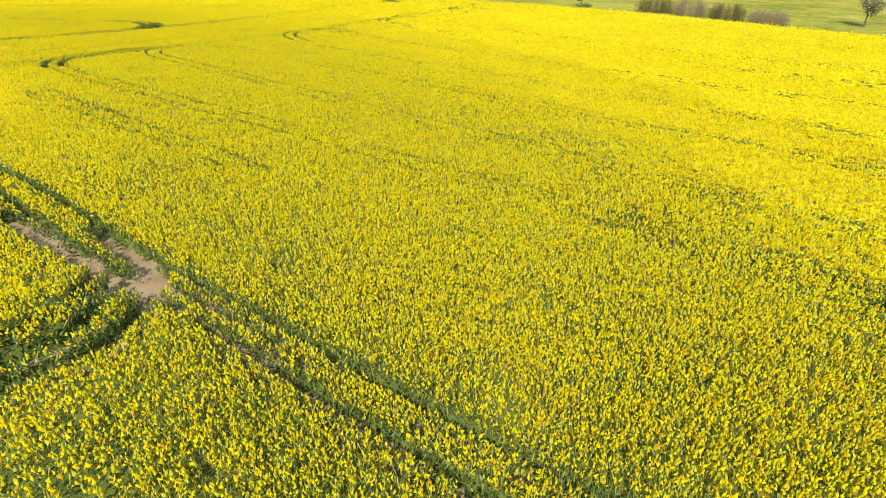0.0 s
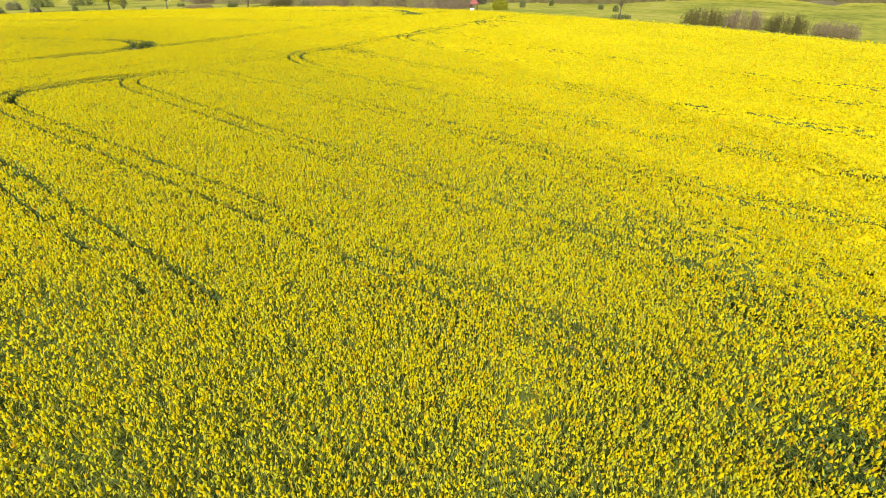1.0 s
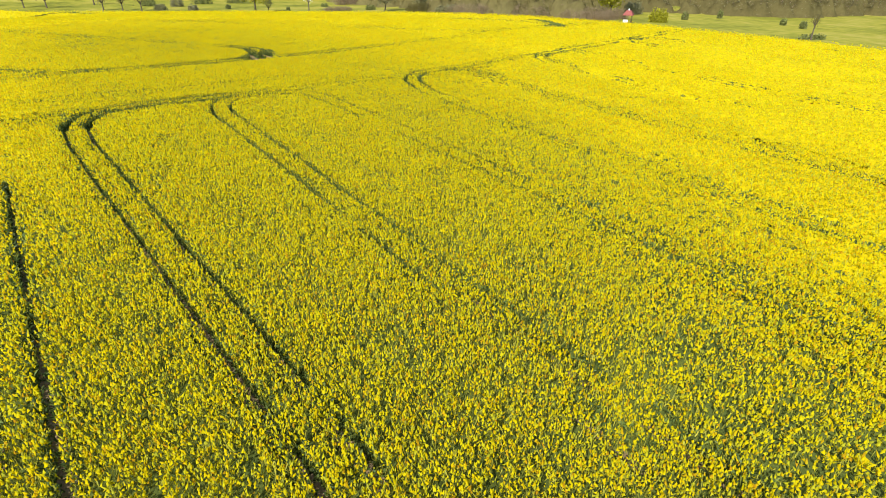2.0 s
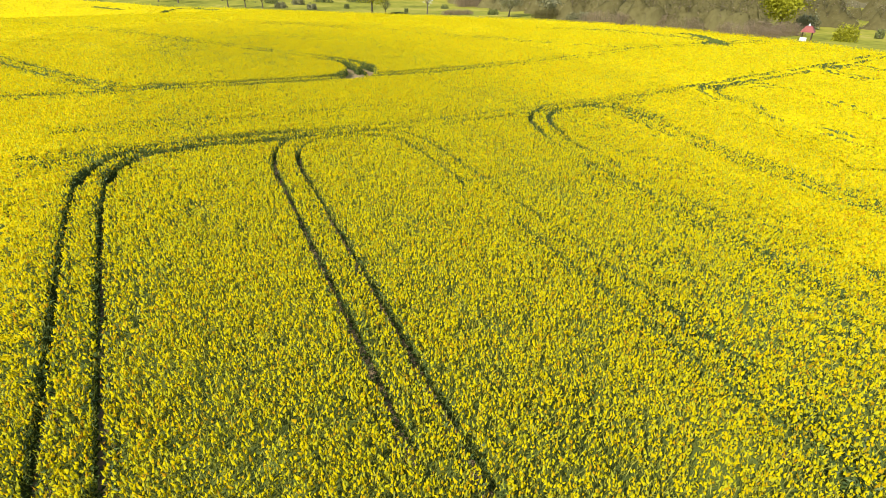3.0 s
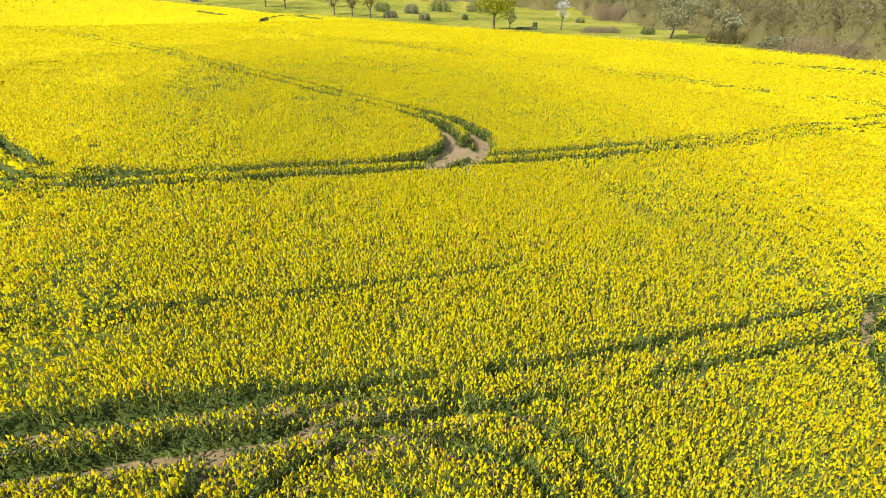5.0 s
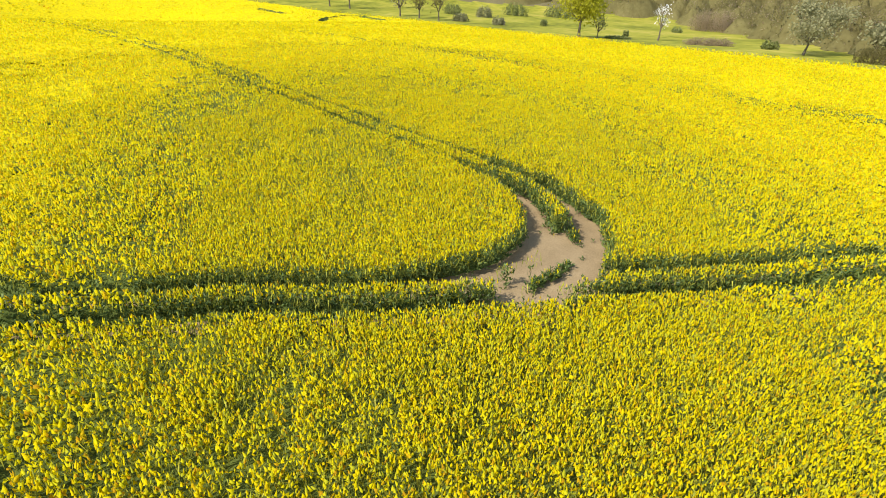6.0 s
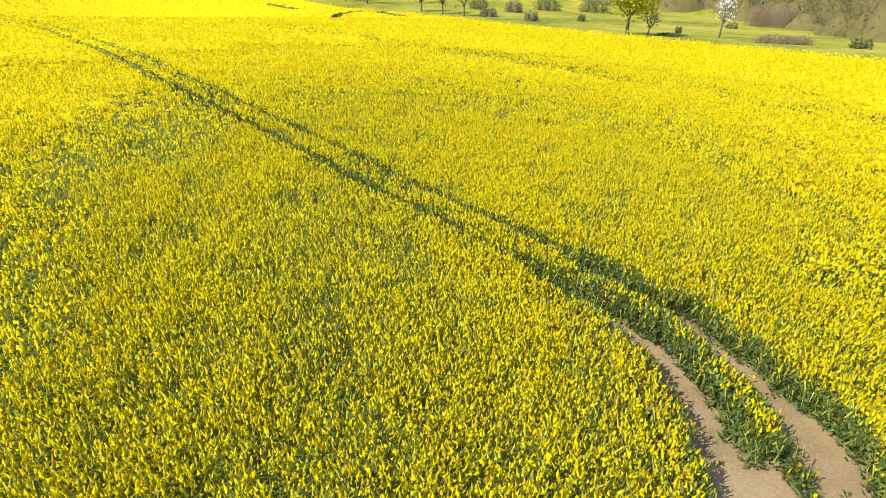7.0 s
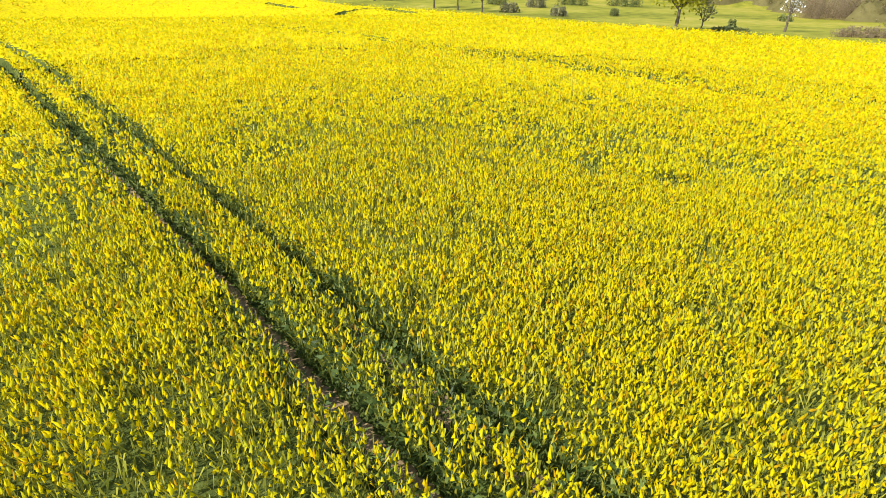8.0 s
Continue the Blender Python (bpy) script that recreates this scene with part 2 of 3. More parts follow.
TRAMLINES = [
    (HEAD_A, 0.24, 0.8, 0.8), (HEAD_B, 0.36, 1.1, 1.1), (HEAD_B_EAST, 0.22, 0.9, 0.8), (ARC_B, 0.2, 1.0, 1.0), (TURN_B, 0.42, 1.2, 1.2), (ARC_L, 0.40, 0.9, 0.9), (FAR_B, 0.22, 0.75, 0.75), (ARC_C, 0.3, 0.9, 0.9),
    (LANE_0, 0.14, 1.1, 0.4), (LANE_1, 0.15, 1.2, 1.2), (LANE_1_FAINT, 0.11, 0.85, 0.45), (LANE_2, 0.18, 1.2, 1.2), (LANE_2_FAINT, 0.12, 0.85, 0.7), (LANE_3, 0.13, 0.9, 0.8), (LANE_4, 0.13, 0.75, 0.6),
    (LANE_6, 0.09, 0.45, 0.45), (LANE_8, 0.18, 0.9, 0.9), (TURN_4, 0.24, 1.2, 1.2), (TURN_6, 0.17, 1.1, 1.1), (TURN_1, 0.42, 1.2, 1.2), (LANE_W, 0.26, 1.1, 1.1), (LOOP_W, 0.45, 1.2, 1.2),
]
# Bare ground in the turns: a line and half its width.
BARE_TURN = [
    ([(-14.8, 78.9), (-14, 78), (-12.6, 76.4), (-11.4, 74.8), (-10.9, 72.5), (-10.7, 70), (-10.9, 68)], 0.62),
    ([(-17, 78), (-15.8, 76.9), (-14.6, 75.2), (-13.6, 72.4), (-13.7, 70.2), (-14.4, 68.3), (-15.5, 66.7), (-16.8, 65.6), (-17.8, 64.8)], 0.5),
    ([(-13.4, 71.6), (-12.4, 71.7), (-11, 71.4)], 0.62),
    ([(-12.3, 73.0), (-12.2, 72.6), (-12, 70.4), (-12.4, 68.2), (-13.4, 67.4)], 0.62),
    ([(-15.2, 66.7), (-13, 66.5), (-11.2, 67.5)], 0.5),
    ([(-14.6, 64.5), (-12.6, 65.5), (-11.5, 66.2)], 0.38),
    ([(-13.7, 65.0), (-13.4, 66.2)], 0.35),
    ([(-13.9, 68.2), (-13.3, 69.2), (-12.9, 70.4)], 0.5),
]
BARE = BARE_TURN + [
    ([(x - 0.4, y - 0.83) for x, y in ARC_B[2:]], 0.24),
    ([(-22, -22.4), (-18.6, -28.3), (-16.6, -31.2), (-14.9, -34)], 0.5),
    ([(-17, -27), (-15.7, -29.6), (-14.7, -31.8), (-14.5, -34.2)], 0.44),
    ([(-16.8, -31.4), (-17.6, -33.6), (-20, -36)], 0.25),
    ([(-14.4, -33.6), (-12.2, -37.2), (-10, -41.2)], 0.2),
    ([(51.5, 123), (53, 120), (53.8, 116), (54, 112.5), (53.6, 109.5)], 1.35),
    ([(52.6, 109.8), (51.6, 107.4), (52.8, 106.6)], 1.5),
    ([(-97, 194), (-100, 202), (-98, 208), (-93, 209), (-88, 204)], 0.8),
    ([(-86, 203), (-80, 197)], 0.8),
    ([(-134.7, 218), (-120, 211)], 0.5),
]

# A map of the field with a cell of 0.125 m: how far the nearest wheel mark or bare patch is.
CELL, X0, Y0, NX, NY = 0.125, -140.0, -75.0, 2320, 2752
open_map = np.full((NX, NY), 9.0, np.float32)
bare_map = np.full((NX, NY), 9.0, np.float32)
wide_map = np.full((NX, NY), 9.0, np.float32)


def stamp(x, y, reach, half, table=open_map):
    """Lowers the map round a point to the distance from the mark's edge."""
    i0, i1 = int((x - reach - X0) / CELL), int((x + reach - X0) / CELL) + 2
    j0, j1 = int((y - reach - Y0) / CELL), int((y + reach - Y0) / CELL) + 2
    i0, j0, i1, j1 = max(i0, 0), max(j0, 0), min(i1, NX), min(j1, NY)
    if i0 >= i1 or j0 >= j1:
        return
    gx, gy = X0 + (np.arange(i0, i1) + 0.5) * CELL, Y0 + (np.arange(j0, j1) + 0.5) * CELL
    d = np.hypot(gx[:, None] - x, gy[None] - y) - half
    cut = table[i0:i1, j0:j1]
    np.minimum(cut, d, out=cut)


for line, half, *bare in TRAMLINES:
    c = curve(line)
    way = np.gradient(c, axis=0)
    way /= np.hypot(way[:, 0], way[:, 1])[:, None] + 1e-9
    side = np.stack([way[:, 1], -way[:, 0]], 1)
    for s in (-1, 1):
        wheel = c + side * (s * GAUGE / 2)
        for x, y in wheel:
            wob = half * (0.75 + 0.5 * float(rough_field(x, y, 2.3, 4)))
            gap = float(rough_field(x, y, 3.1, 5 + s))
            if gap < 0.9 - 0.75 * bare[(s + 1) // 2]:
                continue
            stamp(x, y, wob + 0.9, wob)
            if half > 0.29:
                stamp(x, y, wob + 0.9, wob, wide_map)
for x, y in curve(MIDLINE, 0.3):
    if rough_field(x, y, 2.6, 9) > 0.35:
        stamp(x, y, 1.1, 0.16)
for line, half in BARE:
    for x, y in curve(line, 0.25):
        w = half * (0.75 + 0.5 * float(rough_field(x, y, 0.9, 11)))
        stamp(x, y, w + 0.9, w)
        if half > 0.3:
            stamp(x, y, w + 0.9, w, bare_map)
            stamp(x, y, w + 0.9, w, wide_map)


def openness(x, y, table=open_map):
    """Metres to the edge of the nearest wheel mark or bare patch; below 0 inside it."""
    u, v = (np.asarray(x, float) - X0) / CELL - 0.5, (np.asarray(y, float) - Y0) / CELL - 0.5
    ok = (u >= 0) & (u < NX - 2) & (v >= 0) & (v < NY - 2)
    i, j = np.clip(u.astype(int), 0, NX - 2), np.clip(v.astype(int), 0, NY - 2)
    p, q = np.clip(u - i, 0, 1), np.clip(v - j, 0, 1)
    near = (table[i, j] * (1 - p) + table[i + 1, j] * p) * (1 - q) + (table[i, j + 1] * (1 - p) + table[i + 1, j + 1] * p) * q
    return np.where(ok, near, 9.0)


# ---- ground: one sheet to the horizon ----
def spread(lo, hi, step, far):
    near = np.arange(lo, hi + step / 2, step)
    out, gap, at = [], step, hi
    while at < far:
        gap *= 1.25
        at += gap
        out.append(at)
    low, gap, at = [], step, lo
    while at > -far:
        gap *= 1.25
        at -= gap
        low.append(at)
    return np.array(low[::-1] + near.tolist() + out)


def grid_faces(nx, ny):
    i, j = np.meshgrid(np.arange(nx - 1), np.arange(ny - 1), indexing="ij")
    a = (i * ny + j).ravel()
    return np.stack([a, a + ny, a + ny + 1, a + 1], 1)


gx, gy = spread(-150, 170, 2.5, 3000), spread(-80, 300, 2.5, 3000)
GX, GY = np.meshgrid(gx, gy, indexing="ij")
GZ = land(GX, GY)
faces = grid_faces(len(gx), len(gy))
mx, my = GX.ravel()[faces].mean(1), GY.ravel()[faces].mean(1)
EAST_WOOD = [(98, 168), (125, 158), (156, 154), (190, 166), (225, 168), (250, 145), (262, 122), (285, 70), (300, 20), (310, -60)]
wood = np.hypot(mx + 10, my) > 300
kind = np.where(in_field(mx, my), 0, np.where(wood & (my > -0.5 * mx), 2, 1))
ground = sheet("ground", np.stack([GX.ravel(), GY.ravel(), GZ.ravel()], 1), faces, [SOIL, MEADOW, LITTER], kind)
tagged(ground, "rolling farmland of dry brown soil and green meadow", "ground", kind="structure")
ground.data.polygons.foreach_set("use_smooth", np.ones(len(faces), bool))


# ---- the oilseed rape ----
SPINE = np.array([(-6, -60), (0, -20), (1, 10), (-6, 45), (-18, 74), (-27, 88)], float)


def from_spine(x, y):
    """Metres from the strip of the field that lies along the flight."""
    best = np.full(np.shape(x), 1e9)
    for a, b in zip(SPINE, SPINE[1:]):
        d = b - a
        k = np.clip(((x - a[0]) * d[0] + (y - a[1]) * d[1]) / (d @ d), 0, 1)
        best = np.minimum(best, np.hypot(x - a[0] - k * d[0], y - a[1] - k * d[1]))
    return best


DETAIL = [(-10, -58), (4, -60), (20, -50), (60, -34), (110, 0), (152, 18), (152, 280), (-190, 280), (-180, 154), (-104, 106), (-66, 72), (-45, 45), (-33, 23), (-27, 3), (-23, -38)]


def inside(x, y, ring):
    hit = np.zeros(x.shape, bool)
    for (xa, ya), (xb, yb) in zip(ring, ring[1:] + ring[:1]):
        if ya != yb:
            hit ^= ((ya > y) != (yb > y)) & (x < (xb - xa) * (y - ya) / (yb - ya) + xa)
    return hit


def ragged(x, y):
    """Shifts the bounds between the bands of planting to and fro."""
    return 7 * (rough_field(x, y, 5.0, 14) - 0.5) + 4 * (rough_field(x, y, 1.3, 15) - 0.5)


def scatter(density, lo, hi, detailed=True):
    """Plants at about density per square metre where the distance from the spine lies between lo and hi."""
    xa, xb, ya, yb = max(-330, -45 - hi), min(152, 12 + hi), max(-75, -62 - hi), min(330, 106 + hi)
    n = int((xb - xa) * (yb - ya) * density)
    x, y = RNG.uniform(xa, xb, n), RNG.uniform(ya, yb, n)
    d = np.maximum(0.01, from_spine(x, y) + ragged(x, y))
    keep = (d >= lo) & (d < hi)
    x, y = x[keep], y[keep]
    keep = in_field(x, y) & (inside(x, y, DETAIL) == detailed)
    return x[keep], y[keep]


def heads(x, y, z, wide, tall, sides=3):
    """Flower heads: a small uneven leaning tuft over each place; returns corners and faces."""
    n = len(x)
    t = RNG.uniform(0, 2 * math.pi, (n, 1)) + np.arange(sides) * 2 * math.pi / sides
    r = np.reshape(wide, (-1, 1)) * RNG.uniform(0.65, 1.35, (n, 1)) * RNG.uniform(0.7, 1.35, (n, sides))
    h = tall * RNG.uniform(0.65, 1.35, n)
    lean = RNG.normal(0, 0.26, (n, 2)) * h[:, None]
    drop = RNG.uniform(-0.4, 0.45, (n, sides)) * h[:, None]
    ring = np.stack([x[:, None] + r * np.cos(t), y[:, None] + r * np.sin(t), z[:, None] + drop], 2)
    tip = np.stack([x + lean[:, 0], y + lean[:, 1], z + h], 1)[:, None]
    v = np.concatenate([ring, tip], 1).reshape(-1, 3)
    k = np.arange(sides)
    f = np.stack([k, (k + 1) % sides, np.full(sides, sides)], 1)
    return v, (f[None] + (sides + 1) * np.arange(n)[:, None, None]).reshape(-1, 3)


def slivers(x, y, z, count, wide, tall, long, broad, upright):
    """Upright three-cornered slivers thrown about in a spindle over each place; returns the corners."""
    n = len(x)
    u = RNG.uniform(0, 1, (n, count))
    r = wide * np.sqrt(RNG.uniform(0, 1, (n, count))) * (1.2 - 0.6 * u)
    t = RNG.uniform(0, 2 * math.pi, (n, count))
    lean = RNG.normal(0, 0.12, (n, 2, 1))
    h = u * tall[:, None]
    c = np.stack([x[:, None] + r * np.cos(t) + lean[:, 0] * h, y[:, None] + r * np.sin(t) + lean[:, 1] * h, z[:, None] + h], 2).reshape(-1, 3)
    a = RNG.normal(0, 0.55, c.shape)
    a[:, 2] = a[:, 2] * (1 - upright) + upright * 2.2 * np.sign(RNG.uniform(-0.35, 0.65, len(c)))
    a /= np.linalg.norm(a, axis=1)[:, None]
    b = np.cross(a, RNG.normal(0, 1, c.shape))
    b /= np.linalg.norm(b, axis=1)[:, None] + 1e-9
    k = RNG.uniform(0.7, 1.3, (len(c), 1))
    return np.stack([c - a * long * k * 0.6, c + a * long * k * 0.4 - b * broad * k, c + a * long * k * 0.4 + b * broad * k], 1).reshape(-1, 3)


def blades(x, y, z, count, tall, long, broad):
    """Leaves: narrow three-cornered blades that stand off a stem."""
    n = len(x)
    u = RNG.uniform(0.1, 1, (n, count))
    t = RNG.uniform(0, 2 * math.pi, (n, count))
    out = np.stack([np.cos(t), np.sin(t), RNG.uniform(0.0, 1.7, t.shape)], 2).reshape(-1, 3)
    out /= np.linalg.norm(out, axis=1)[:, None]
    foot = np.stack([np.repeat(x, count), np.repeat(y, count), (z[:, None] + u * tall[:, None]).ravel()], 1)
    across = np.cross(out, RNG.normal(0, 1, out.shape))
    across /= np.linalg.norm(across, axis=1)[:, None] + 1e-9
    k = RNG.uniform(0.7, 1.3, (len(out), 1))
    mid = foot + out * long * k * 0.4
    return np.stack([mid - across * broad * k, foot + out * long * k, mid + across * broad * k - out * long * 0.3], 1).reshape(-1, 3)


crop = tagged(new("rapeseed_crop"), "dense flowering rapeseed, yellow heads over green stems, on dry soil", "rapeseed", kind="stuff")
flower_bits, leaf_bits, low_bits, head_bits = [], [], [], []
# density, from, to, in detail, sides and half width and height of a head (no sides: single petals), lower petals and their length and breadth, stems and their breadth
ZONES = [
    (54.0, 0, 14, True, 3, 0.048, 0.15, 1, 0.12, 0.042, 2, 0.02),
    (48.0, 0, 13, True, 3, 0.048, 0.14, 1, 0.09, 0.032, 1, 0.016, 57),
    (40.0, 14, 25, True, 3, 0.058, 0.16, 1, 0.12, 0.045, 1, 0.026),
    (22.0, 25, 42, True, 3, 0.074, 0.15, 1, 0.13, 0.055, 1, 0.03),
    (17.0, 42, 68, True, 0, 0.05, 0.15, 1, 0.2, 0.075, 0, 0.0),
    (5.0, 68, 112, True, 0, 0.1, 0.12, 1, 0.22, 0.12, 0, 0.0),
    (1.2, 112, 260, True, 0, 0.2, 0.12, 1, 0.28, 0.2, 0, 0.0),
    (3.0, 0, 60, False, 0, 0.2, 0.2, 1, 0.34, 0.24, 0, 0.0),
    (0.6, 60, 300, False, 0, 0.45, 0.2, 1, 0.45, 0.4, 0, 0.0),
]
for dens, lo, hi, detailed, sides, hw, hh, petals, pl, pb, stems, sb, *north in ZONES:
    x, y = scatter(dens, lo, hi, detailed)
    if north:
        k = y + ragged(x, y) > north[0]
        x, y = x[k], y[k]
    o = openness(x, y)
    near_edge = smooth(o, -0.05, 0.3)
    patchy = rough_field(x + 0.5 * y, 0.22 * (y - 0.5 * x), 2.2, 1) * 0.5 + rough_field(x, y, 1.1, 2) * 0.5
    thin = smooth(rough_field(x, y, 7, 6), 0.0, 0.45)
    keep = o > 0.02
    weedy = 1 - smooth(np.hypot(x + 32, y - 97), 16, 34)
    clump = 1 - (0.25 + 0.4 * weedy) * smooth(rough_field(x, y, 1.5, 21), 0.72 - 0.06 * weedy, 0.88 - 0.06 * weedy) * smooth(rough_field(x, y, 11, 22), 0.35 - 0.1 * weedy, 0.6 - 0.1 * weedy)
    strip = rough_field(0.893 * x + 0.45 * y, 0.16 * (0.893 * y - 0.45 * x), 3.6, 17) * 0.6 + rough_field(x, y, 16, 18) * 0.4
    east = smooth(x, 12, 45) * (1 - smooth(y, 70, 110))
    stand = (1 - 0.16 * east) * (1 - 0.42 * smooth(-x, 22, 31) * smooth(y, 68, 80) * smooth(rough_field(x, y, 2.6, 24), 0.25, 0.6))
    sparse = (1 - smooth(np.abs(0.9 * (x + 11) + 0.43 * (y + 25)), 1.5, 4.5)) * (1 - smooth(np.abs(0.43 * (x + 11) - 0.9 * (y + 25)), 8, 14))
    stand *= 1 - 0.38 * sparse * smooth(rough_field(x, y, 2.2, 25), 0.15, 0.5)
    edge = (1 - smooth(openness(x, y, wide_map), 0.1, 0.55)) * (1.0 if lo < 14 else 0.55 if lo < 25 else 0.3)
    blooming = keep & (RNG.uniform(0, 1, len(x)) < stand * clump * (1 - 0.8 * edge) * (0.84 + 0.16 * near_edge) * (0.8 + 0.2 * thin) * (0.74 + 0.32 * smooth(strip, 0.25, 0.65)) * (0.74 + 0.34 * smooth(patchy, 0.2, 0.5)))
    height = 1.08 + 0.16 * rough_field(x, y, 4.0, 3) + 0.1 * rough_field(x, y, 0.8, 16) + RNG.normal(0, 0.06, len(x)) - 0.07 * (1 - near_edge) - 0.08 * edge
    ground_z = land(x, y)
    b = blooming
    if sides:
        head_bits.append(heads(x[b], y[b], ground_z[b] + height[b], hw * (1 - (0.3 if lo == 0 else 0) * smooth(y[b], 52, 62)), hh, sides))
        flower_bits.append(slivers(x[b], y[b], ground_z[b] + height[b] - 0.26, petals, hw * 2.0, np.full(b.sum(), 0.2), pl, pb, 0.45))
    else:
        flower_bits.append(slivers(x[b], y[b], ground_z[b] + height[b] + 0.03, petals, hw, np.full(b.sum(), hh), pl, pb, 0.6))
    if stems:
        k = keep & (RNG.uniform(0, 1, len(x)) < (0.6 if lo >= 24 else 0.85))
        leaf_bits.append(slivers(x[k], y[k], ground_z[k] + 0.6, stems, hw * 1.8, height[k] - 0.62, 0.36, sb, 0.75))
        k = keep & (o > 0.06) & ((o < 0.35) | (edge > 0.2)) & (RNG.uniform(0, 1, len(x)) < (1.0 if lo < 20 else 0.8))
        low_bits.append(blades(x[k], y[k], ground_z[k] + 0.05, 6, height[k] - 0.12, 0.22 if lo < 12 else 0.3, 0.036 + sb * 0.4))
# Low weeds on the bare ground.
for box, n in (((-20, -6, 60, 82), 500), ((-22, -10, -40, -28), 240)):
    x, y = RNG.uniform(box[0], box[1], n), RNG.uniform(box[2], box[3], n)
    k = (openness(x, y) < -0.02) & (rough_field(x, y, 0.9, 8) > 0.62)
    low_bits.append(blades(x[k], y[k], land(x[k], y[k]), 6, np.full(k.sum(), 0.14), 0.16, 0.04))
# Dark leaves added to stand in for the deep shade in the narrow wheel marks.
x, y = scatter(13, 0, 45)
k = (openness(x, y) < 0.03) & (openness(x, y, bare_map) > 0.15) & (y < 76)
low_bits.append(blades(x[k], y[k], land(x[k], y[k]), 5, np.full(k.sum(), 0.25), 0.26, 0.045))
# Plants left standing between the wheel marks of the turns: a line of them, half its width, how many and how tall.
LEFT = [
    ([(-15.4, 78.6), (-14.3, 77.6), (-13.3, 75.9), (-12.6, 74.4)], 0.42, 190, 0.85), ([(-12.1, 74.2), (-11.6, 72.7)], 0.25, 40, 0.5),
    ([(-12.9, 67.4), (-12.3, 68.7), (-11.8, 69.7)], 0.24, 80, 0.5), ([(-11.8, 70.0), (-11.5, 70.8)], 0.15, 14, 0.35),
    ([(51.5, 123), (53.2, 119.5), (54, 114)], 1.2, 160, 0.7),
    ([(-16.4, -30.2), (-15.6, -31.4)], 0.3, 50, 0.8), ([(-16.9, -34.6), (-15.6, -34)], 0.4, 60, 0.9),
]
for line, half, n, tall in LEFT:
    c = curve(line)
    c = c[RNG.integers(0, len(c), n)] + RNG.normal(0, half * 0.55, (n, 2))
    x, y = c[:, 0], c[:, 1]
    h = tall * RNG.uniform(0.5, 1.1, n)
    low_bits.append(blades(x, y, land(x, y), 12, h, 0.22, 0.034))
    f = RNG.uniform(0, 1, n) < 0.22
    flower_bits.append(slivers(x[f], y[f], (land(x, y) + h)[f], 3, 0.03, np.full(f.sum(), 0.15), 0.14, 0.03, 0.6))
for name, bits, mat in (("petals", flower_bits, PETAL), ("upper_stems", leaf_bits, LEAF), ("lower_leaves_and_shade_fill", low_bits, LOWER)):
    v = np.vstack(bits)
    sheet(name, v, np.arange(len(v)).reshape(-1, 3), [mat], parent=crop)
base = np.cumsum([0] + [len(v) for v, f in head_bits])
sheet("flower_heads", np.vstack([v for v, f in head_bits]), np.vstack([f + k for (v, f), k in zip(head_bits, base)]), [PETAL], parent=crop)


def undergrowth(step, parts, lo, hi, tall, rim, name, box, lift=0.0):
    """The mass of stems and lower leaves, which opens at the wheel marks, where its mesh is finer; far off, the closed bloom."""
    ux, uy = np.arange(box[0], box[1], step), np.arange(box[2], box[3], step)
    UX, UY = np.meshgrid(ux, uy, indexing="ij")

    def mark(x, y):
        return np.minimum(openness(x, y), openness(x, y, bare_map) - 0.3)

    def top(x, y, o, edge):
        full = smooth(o, rim, rim + edge)
        return land(x, y) - 0.3 + full * (tall + 0.2 + lift * smooth(from_spine(x, y), 8, 24) + 0.25 * (rough_field(x, y, 0.7, 12) - 0.5) + 0.2 * (rough_field(x, y, 0.3, 13) - 0.5)), full

    d = np.maximum(0.01, from_spine(UX, UY) + ragged(UX, UY))
    f = grid_faces(len(ux), len(uy))
    f = f[((d >= lo - 1 - 1.5 * step) & (d < hi) & in_field(UX, UY)).ravel()[f].all(1)]
    cut = mark(UX, UY).ravel()[f].min(1) < rim + 0.2 + 0.75 * step
    X, Y = UX.ravel(), UY.ravel()
    rest = f[~cut]
    used, back = np.unique(rest, return_inverse=True)
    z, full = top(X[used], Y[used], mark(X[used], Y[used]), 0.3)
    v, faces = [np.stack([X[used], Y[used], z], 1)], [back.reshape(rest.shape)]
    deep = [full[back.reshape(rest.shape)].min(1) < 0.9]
    # The cells along the marks, each cut into parts x parts.
    cx, cy = X[f[cut][:, 0]], Y[f[cut][:, 0]]
    if len(cx):
        k = np.arange(parts + 1) * step / parts
        fx = (cx[:, None, None] + k[None, :, None] + 0 * k[None, None, :]).ravel()
        fy = (cy[:, None, None] + k[None, None, :] + 0 * k[None, :, None]).ravel()
        z, full = top(fx, fy, mark(fx, fy), 0.16)
        cell = grid_faces(parts + 1, parts + 1)
        ff = (cell[None] + (parts + 1) ** 2 * np.arange(len(cx))[:, None, None]).reshape(-1, 4)
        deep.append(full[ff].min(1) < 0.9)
        faces.append(ff + len(v[0]))
        v.append(np.stack([fx, fy, z], 1))
    v, faces, side = np.vstack(v), np.vstack(faces), np.concatenate(deep)
    mid = v[faces].mean(1)
    away = from_spine(mid[:, 0], mid[:, 1])
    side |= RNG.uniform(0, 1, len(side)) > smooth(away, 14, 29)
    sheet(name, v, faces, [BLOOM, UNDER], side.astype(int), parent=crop)


